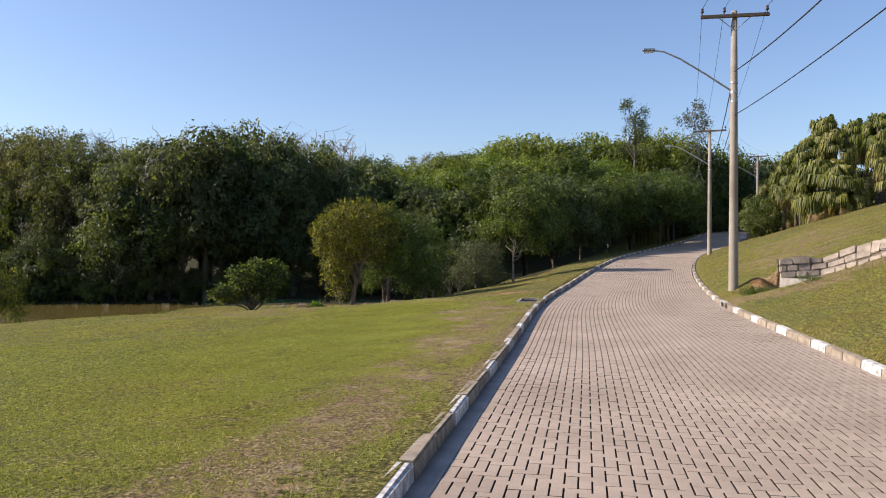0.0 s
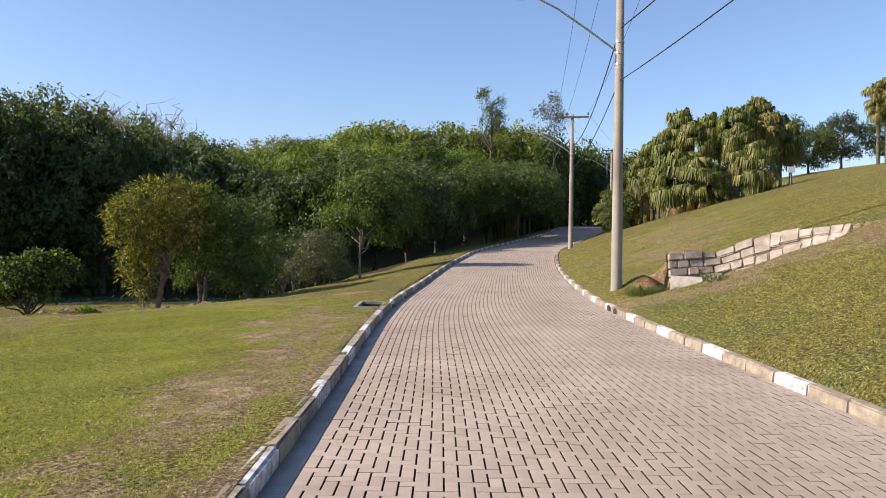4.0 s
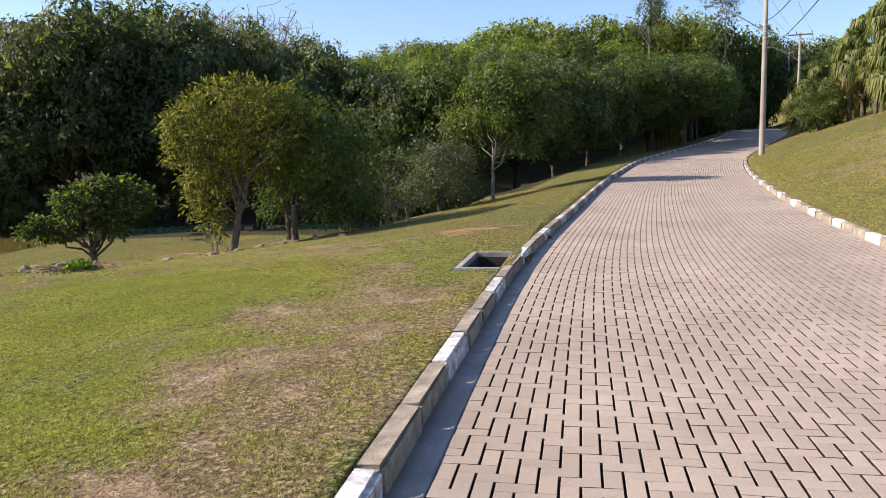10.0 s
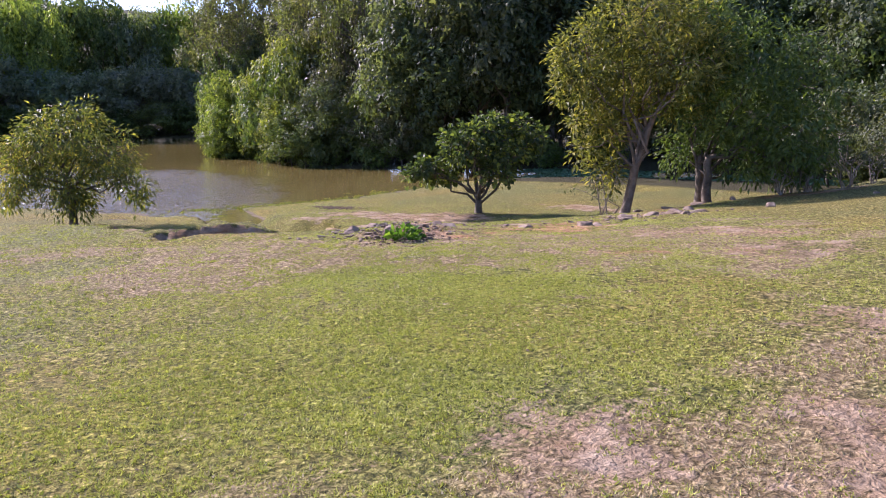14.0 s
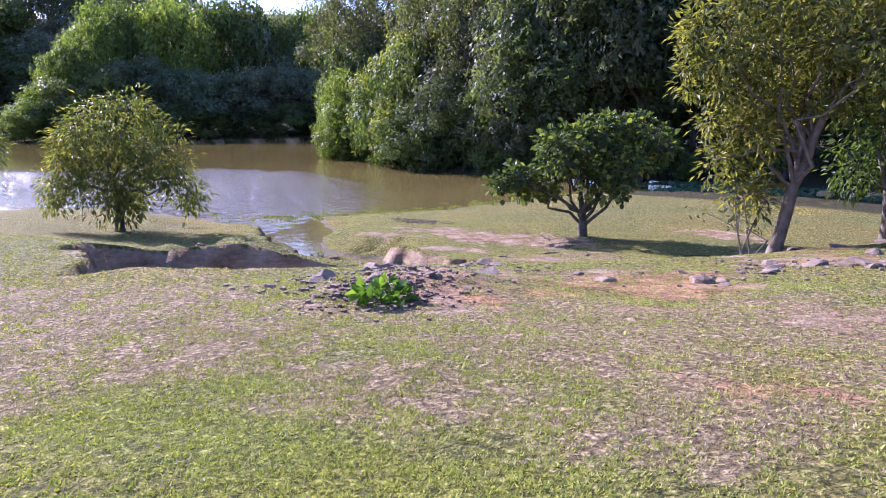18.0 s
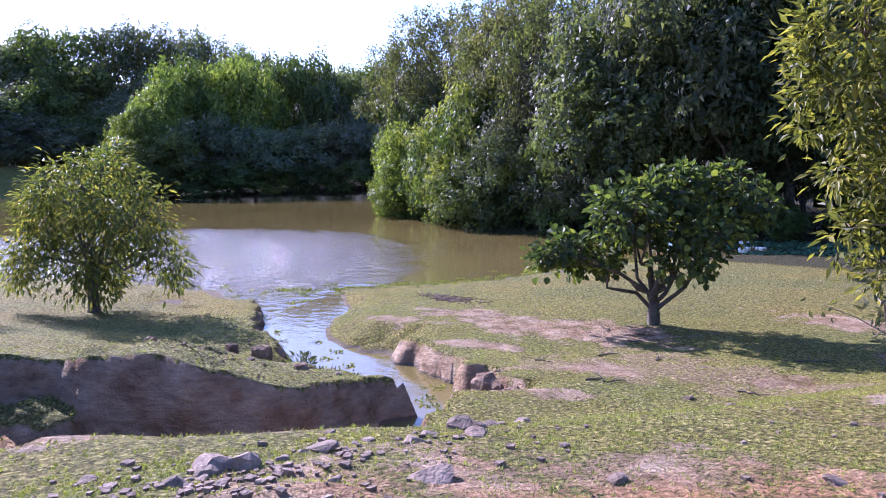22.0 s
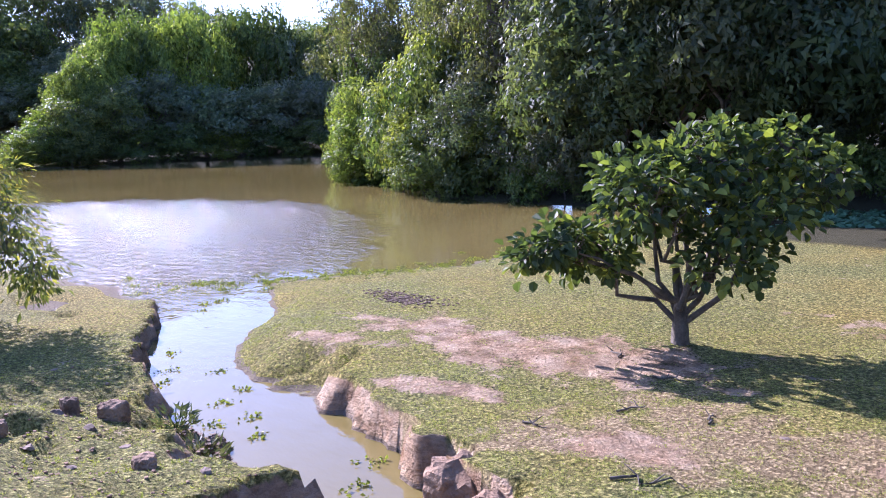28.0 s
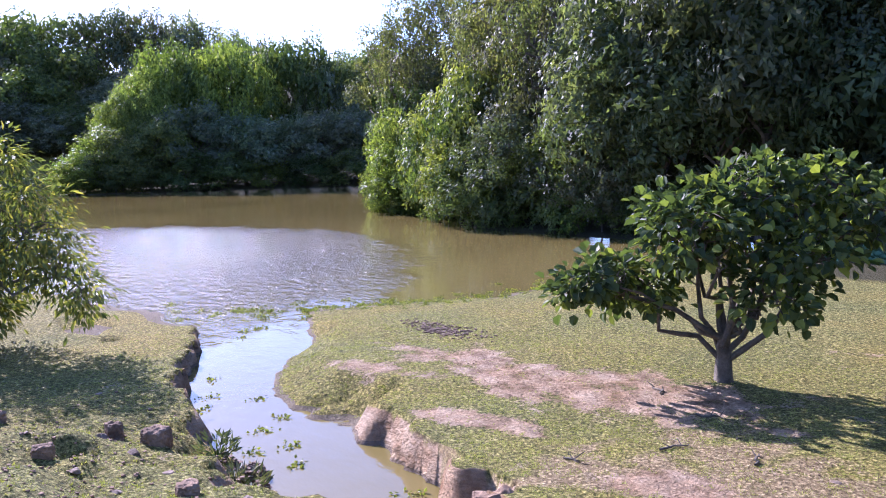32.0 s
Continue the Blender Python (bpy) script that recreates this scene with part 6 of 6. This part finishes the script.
def dead_branch(x, y, length, rz, seed):
    rr = np.random.RandomState(seed)
    c, s_ = math.cos(radians(rz)), math.sin(radians(rz))
    b = branch(rr, (-length / 2 * c, -length / 2 * s_, 0.012), (length / 2 * c, length / 2 * s_, 0.02), 0.014, 0.006, 6, 0.35)
    b = [((p[0], p[1], float(sample(np.array([x + p[0]]), np.array([y + p[1]]))[0]) - ground_z(x, y) + 0.016), r) for p, r in b]
    paths = [b]
    for k in (2, 4):
        p = np.array(b[k][0])
        paths.append([(tuple(p), 0.008), (tuple(p + rr.normal(size=3) * [0.08, 0.08, 0] * length * 2 + [0, 0, 0.05]), 0.004)])
    V, F = tubes(paths, 5)
    ob = new("dead_branch", make_mesh("dead_branch", V, F, BARK, True))
    ob.matrix_world = pose(x, y, ground_z(x, y))
    return tagged(ob, "dry brown dead branch lying on the grass", "branch", "dead branches")


for k, (x, y, l, r) in enumerate(((-13.3, 31.6, 0.55, 35), (-14.6, 32.9, 0.35, 80), (-15.0, 34.0, 0.4, 20), (-13.9, 33.2, 0.3, 120), (-12.6, 34.9, 0.5, 60), (-12.0, 32.7, 0.4, 10), (-16.1, 34.3, 0.35, 150), (-14.9, 31.9, 0.3, 5))):
    dead_branch(x, y, l, r, 160 + k)

# ---- weeds ----
def weed(name, x, y, r, h, n, leaf, width, mat, label, seed, up=0.6):
    rr = np.random.RandomState(seed)
    a, q = rr.uniform(0, 6.28, n), np.sqrt(rr.uniform(0, 1, n)) * r
    P = np.stack([np.cos(a) * q, np.sin(a) * q, rr.uniform(0.0, 1, n) * h * (1 - 0.6 * (q / r) ** 2)], 1)
    D = np.stack([np.cos(a), np.sin(a), np.full(n, up)], 1) + rr.normal(size=(n, 3)) * 0.5
    ob = thing(name, x, y, ground_z(x, y), label, "weed")
    child("foliage", leaf_mesh("foliage", P, D, leaf, width, mat, rr), ob)
    V, F = tubes([branch(rr, (0, 0, -0.05), p, 0.008, 0.004, 3) for p in P[:: max(1, n // 12)]], 4)
    child("stem", make_mesh("stem", V, F, LEAF_MID), ob)
    return ob


weed("broadleaf_weed", -8.9, 24.9, 0.22, 0.2, 90, 0.10, 0.075, LEAF_BRIGHT, "bright green broadleaf weed on the spoil heap", 71)
weed("tall_grass_clump", 5.55, 25.15, 0.55, 0.25, 420, 0.35, 0.018, LEAF_MID, "tuft of tall dark grass below the wall", 72, 2.0)
weed("tall_grass_clump", 5.1, 25.0, 0.4, 0.2, 260, 0.3, 0.018, LEAF_MID, "tuft of tall dark grass beside the pole", 73, 2.0)
weed("tall_grass_clump", 5.8, 25.35, 0.35, 0.25, 220, 0.3, 0.018, LEAF_MID, "tuft of tall grass at the concrete slab", 74, 2.0)
weed("small_weed", 5.9, 22.4, 0.25, 0.15, 80, 0.16, 0.02, LEAF_MID, "small weed on the grass bank", 75, 1.2)
weed("wall_weed", 7.9, 26.05, 0.22, 0.2, 90, 0.16, 0.03, LEAF_DARK, "dark weed growing out of the wall joints", 76, 1.0)
weed("wall_weed", 9.3, 25.35, 0.2, 0.2, 80, 0.14, 0.03, LEAF_GREY, "grey weed growing out of the wall joints", 77, 1.0)
for k, (x, y, r) in enumerate(((-17.0, 29.35, 0.3), (-16.2, 29.5, 0.2), (-17.9, 29.4, 0.2))):
    weed("marsh_weed", x, y, r, 0.22, 90, 0.12, 0.03, LEAF_GREY, "tangled dry marsh weed at the creek edge", 80 + k, 1.0)

# saplings and dead sticks at the lawn edge
def sticks(x, y, h, n, seed, label):
    rr = np.random.RandomState(seed)
    ob = thing("sapling", x, y, ground_z(x, y), label, "sapling")
    paths = []
    for k in range(n):
        t = np.array([rr.normal() * 0.22 * h, rr.normal() * 0.22 * h, h * rr.uniform(0.6, 1.0)])
        b = branch(rr, (rr.normal() * 0.05, rr.normal() * 0.05, -0.05), t, 0.022, 0.007, 4, 0.2)
        paths.append(b)
        for _ in range(3):
            p = b[rr.randint(2, 5)][0]
            paths.append(branch(rr, p, p + rr.normal(size=3) * 0.22 + np.array([0, 0, 0.15]), 0.009, 0.004, 2))
    V, F = tubes(paths, 5)
    child("stem", make_mesh("stem", V, F, BARK_PALE, True), ob)
    T = np.array([p[-1][0] for p in paths])
    P = np.repeat(T, 9, 0) + rr.normal(size=(len(T) * 9, 3)) * 0.09
    child("foliage", leaf_mesh("foliage", P, rr.normal(size=P.shape) + [0, 0, -0.3], 0.11, 0.04, LEAF_GREY, rr), ob)
    return ob


for x, y, h, n, k in ((-6.7, 38.3, 1.7, 3, 1), (-7.6, 36.0, 0.9, 5, 2), (-6.6, 37.2, 0.8, 4, 3), (-7.2, 36.6, 0.9, 5, 4), (-6.2, 38.0, 0.7, 4, 5), (-10.85, 33.75, 1.5, 4, 6), (-7.8, 37.0, 0.9, 5, 7)):
    sticks(x, y, h, n, 90 + k, "thin pale sapling with sparse leaves at the lawn edge")

# ---- grass blades ----
TUFT = 6


def grass(name, n, xr, yr, leaf, width, mats, label, seed, near, keep_low=-2.57):
    """Tufts of low blades over a stretch of lawn; bare soil stays bare. near: points the blades gather round, with a reach."""
    n //= TUFT
    rr = np.random.RandomState(seed)
    x, y = rr.uniform(*xr, n * 5), rr.uniform(*yr, n * 5)
    d, _ = line_distance(x, y, near[0])
    keep = rr.rand(len(x)) < np.clip((near[1] - d) / near[1], 0, 1) ** 1.3
    yk = np.clip(y, -60, 140)
    off = (x - road_x(yk)) * road_cos(yk)
    keep &= (np.abs(off) > 2.86) & ~((x > -2.06) & (x < -1.3) & (y > 22.38) & (y < 24.06))
    x, y = x[keep][: n * 2], y[keep][: n * 2]
    s = np.zeros(len(x))
    for k, p in enumerate(SOIL):
        s = np.maximum(s, patch(x, y, *p, seed=20 + k % 5))
    for k, p in enumerate(BARE):
        s = np.maximum(s, 1.1 * patch(x, y, *p, rag=1.0, seed=20 + k % 5))
    s = np.maximum(s, 0.45 * worn_at(x, y))
    dr_ = np.zeros(len(x))
    for k, p in enumerate(DRY):
        dr_ = np.maximum(dr_, patch(x, y, *p, rag=1.5, seed=30 + k % 5))
    z = sample(x, y)
    zx, zy = sample(x + 0.08, y), sample(x, y + 0.08)
    steep = np.maximum(np.abs(zx - z), np.abs(zy - z)) > 0.055
    tuft = 0.5 * vnoise(x, y, 0.22, 50) + 0.5 * vnoise(x, y, 0.075, 52)
    lush_ = np.zeros(len(x))
    for k, p in enumerate(LUSH):
        lush_ = np.maximum(lush_, patch(x, y, *p, rag=0.9, seed=34 + k))
    s, dr_, tuft = s * (1 - lush_), dr_ * (1 - lush_), tuft + 0.25 * lush_
    ok = (rr.rand(len(x)) > s * 0.8) & (z > keep_low) & ~steep & (tuft + 0.16 * rr.rand(len(x)) > 0.46 + 0.05 * dr_)
    x, y, z, dr_ = x[ok][:n], y[ok][:n], z[ok][:n], dr_[ok][:n]
    is_dry = rr.rand(len(x)) < 0.06 + 0.45 * dr_ * (vnoise(x, y, 0.5, 51) > 0.3)
    x, y, z, is_dry = (np.repeat(v, TUFT) for v in (x, y, z, is_dry))
    a = rr.uniform(0, 6.28, len(x))
    q = np.abs(rr.normal(size=len(x))) * leaf * 0.8
    holder = tagged(new(name), label, "grass", kind="stuff")
    for nm, sel, mat in (("green_blades", ~is_dry, mats[0]), ("dry_blades", is_dry, mats[1])):
        m = int(sel.sum())
        P = np.stack([x[sel] + np.cos(a[sel]) * q[sel], y[sel] + np.sin(a[sel]) * q[sel], z[sel] - 0.004], 1)
        D = np.stack([np.cos(a[sel]), np.sin(a[sel]), rr.uniform(0.5, 1.6, m)], 1)
        child(nm, leaf_mesh(nm, P, D, leaf, width, mat, rr, U=np.tile([0.0, 0.0, 1.0], (m, 1)), blade=True), holder)
    return holder


BLADE = leaf_material("grass_blade", (0.16, 0.185, 0.035), (0.36, 0.37, 0.085), (0.58, 0.53, 0.18), 0.3, 0.6, 0.0, 0.08)
BLADE_DRY = leaf_material("grass_blade_dry", (0.25, 0.20, 0.10), (0.40, 0.33, 0.18), (0.54, 0.45, 0.28), 0.2, 0.7, 0.0, 0.08)
LAWN_LINE = [(-2.2, 1.5), (-2.4, 10), (-3.2, 17.5), (-4.6, 21.5), (-6.6, 24.0), (-8.6, 26.0)]
grass("lawn_grass", 760000, (-11, -1.35), (1, 31), 0.020, 0.0085, (BLADE, BLADE_DRY), "coarse short lawn grass with dry blades", 101, (LAWN_LINE, 5.5))
grass("meadow_grass", 180000, (-27, -8), (26, 40), 0.019, 0.009, (BLADE, BLADE_DRY), "short cropped grass on the low meadow", 102, ([(-20, 32), (-14, 32.5), (-12, 33)], 7.0))
grass("verge_grass", 110000, (3.9, 20), (4, 48), 0.042, 0.016, (BLADE, BLADE_DRY), "short grass on the bank beside the road", 103, ([(5.5, 4), (6.5, 20), (9, 36), (11, 46)], 9))
grass("far_lawn_grass", 120000, (-24, -2), (2, 34), 0.03, 0.015, (BLADE, BLADE_DRY), "lawn grass farther from the path", 104, ([(-10, 8), (-12, 16), (-13, 22)], 10.0))

# dead leaves, clods and twigs on the lawn and the meadow
rr = np.random.RandomState(120)
LX = np.concatenate([rr.uniform(-10, -1.6, 900), rr.uniform(-24, -9, 1000)])
LY = np.concatenate([rr.uniform(4, 31, 900), rr.uniform(26, 40, 1000)])
LZ = sample(LX, LY)
lk = LZ > WATER + 0.06
LP = np.stack([LX, LY, LZ + 0.012], 1)[lk]
LD = rr.normal(size=LP.shape) * [1, 1, 0.25]
tagged(new("leaf_litter", leaf_mesh("leaf_litter", LP, LD, 0.024, 0.016, rough_material("litter_brown", (0.09, 0.06, 0.035), (0.24, 0.17, 0.10), 3, 40, 0.9, 0.3, 0.005, 0.4), rr, U=np.tile([0.0, 0.0, 1.0], (len(LP), 1)))),
       "scattered dry brown leaves and clods on the grass", "litter", kind="stuff")

# weeds afloat in the creek and along the shore
rr = np.random.RandomState(105)
cs = rr.uniform(0, len(CREEK) - 1.01, 18)
ci = cs.astype(int)
CP = np.array(CREEK)
c0 = CP[ci] + (CP[ci + 1] - CP[ci]) * (cs - ci)[:, None] + rr.normal(size=(18, 2)) * 0.28
shore = [(-28, 31.0), (-25.6, 33.0), (-25.3, 34.2), (-24.5, 35.8), (-24.1, 37.5), (-24.4, 40.5), (-24.2, 44)]
ss = rr.uniform(0, len(shore) - 1.01, 170)
si = ss.astype(int)
SP = np.array(shore)
c1 = SP[si] + (SP[si + 1] - SP[si]) * (ss - si)[:, None] + rr.normal(size=(170, 2)) * 0.35
cc = np.concatenate([c0, c1])
P = np.repeat(np.column_stack([cc, np.full(len(cc), WATER + 0.008)]), 22, 0)
P = P + rr.normal(size=P.shape) * [0.07, 0.07, 0.008]
P[:, 2] = np.maximum(P[:, 2], np.maximum(WATER + 0.004, sample(P[:, 0], P[:, 1])))
weeds_me = leaf_mesh("water_weeds", P, rr.normal(size=P.shape) * [1, 1, 0.3] + [0, 0, 0.35], 0.05, 0.035, LEAF_LIGHT, rr)
tagged(new("water_weeds", weeds_me), "small green water weeds floating along the shore", "weeds", kind="stuff")

# green scum on the still backwater
rr = np.random.RandomState(106)
P = np.stack([rr.uniform(-25, -7.5, 9000), rr.uniform(47.5, 53.5, 9000), np.full(9000, WATER + 0.006)], 1)
P = P[(sample(P[:, 0], P[:, 1]) < WATER) & (vnoise(P[:, 0], P[:, 1], 1.6, 60) > 0.3)]
SCUM = leaf_material("pond_scum", (0.05, 0.10, 0.045), (0.09, 0.17, 0.08), (0.14, 0.24, 0.12), 0.1, 0.6, 0.0)
tagged(new("pond_scum", leaf_mesh("pond_scum", P, rr.normal(size=P.shape) * [1, 1, 0.02], 0.22, 0.2, SCUM, rr, 0.0, np.tile([0.0, 0.0, 1.0], (len(P), 1)))), "green scum floating on the still backwater", "algae", kind="stuff")

# ---- pavers, laid in herringbone ----
U, GAP_LONG, GAP_CROSS, DROP = 0.1, 0.0068, 0.0020, 0.034


def paver_shape(lx, ly):
    """Box with a chamfered top, middle of its top at the origin; verts and quads."""
    hx, hy = lx / 2 - GAP_LONG, ly / 2 - GAP_CROSS
    c = 0.0018
    ring = lambda a, b, z: [(-a, -b, z), (a, -b, z), (a, b, z), (-a, b, z)]
    v = ring(hx - c, hy - c, 0) + ring(hx, hy, -c) + ring(hx, hy, -DROP)
    f = [(0, 1, 2, 3)]
    for k in range(4):
        n = (k + 1) % 4
        f += [(4 + k, 4 + n, n, k), (8 + k, 8 + n, 4 + n, 4 + k)]
    return np.array(v), np.array(f)


laid = {"a": [], "b": [], "c": []}
i0, i1 = -24, 25          # tenths of a metre across the road
for j in range(10, 590):
    for i in range(i0, i1):
        k = (i + j) % 4
        if k == 0:
            laid["a" if i + 1 < i1 else "c"].append((i + (1.0 if i + 1 < i1 else 0.5), j + 0.5))
        elif k == 1 and i == i0:
            laid["c"].append((i + 0.5, j + 0.5))
        elif k == 2:
            laid["b"].append((i + 0.5, j + 1.0))
SHAPES = {"a": paver_shape(0.2, 0.1), "b": paver_shape(0.1, 0.2), "c": paver_shape(0.1, 0.1)}
rr = np.random.RandomState(110)
singles = 0
def soiled(me):
    """The sides in the joints are caked with soil."""
    me.materials.append(JOINT)
    k = np.arange(len(me.polygons)) % 9
    me.polygons.foreach_set("material_index", ((k > 0) & (k % 2 == 0)).astype(np.int32))
    return me


shared = {k: soiled(make_mesh("paver", *SHAPES[k], PAVER)) for k in SHAPES}
allV, allF, base = [], [], 0
for k, cells in laid.items():
    C = np.array(cells) * U
    offc, s = C[:, 0], C[:, 1]
    own = (s > 13.2) & (s < 15.2) & (offc > -2.35) & (offc < 0.4) & (singles < 300)
    tilt = rr.uniform(-0.012, 0.012, (len(C), 2))
    lift = rr.uniform(-0.0025, 0.0015, len(C))
    for q in np.nonzero(own)[0]:
        ob = child("paver", shared[k], road)
        ob.matrix_world = Matrix.Translation(road_point(s[q], offc[q], lift[q])) @ Matrix.Rotation(tilt[q, 0], 4, "X") @ Matrix.Rotation(tilt[q, 1], 4, "Y")
        singles += 1
    keep = ~own
    offc, s, tilt, lift = offc[keep], s[keep], tilt[keep], lift[keep]
    V0, F0 = SHAPES[k]
    o = offc[:, None] + V0[None, :, 0]
    l = s[:, None] + V0[None, :, 1]
    t = road_x(l + 0.5) - road_x(l - 0.5)
    c = 1 / np.sqrt(1 + t * t)
    Z = road_z(l) + V0[None, :, 2] + lift[:, None] + V0[None, :, 0] * tilt[:, :1] + V0[None, :, 1] * tilt[:, 1:]
    allV.append(np.stack([road_x(l) + o * c, l - o * t * c, Z], -1).reshape(-1, 3))
    allF.append((F0[None] + (np.arange(len(s)) * len(V0))[:, None, None]).reshape(-1, 4) + base)
    base += len(s) * len(V0)
rest = child("paving", soiled(make_mesh("paving", np.concatenate(allV), np.concatenate(allF), PAVER)), road)
tagged(rest, "pale beige interlocking pavers laid in herringbone", kind="stuff")
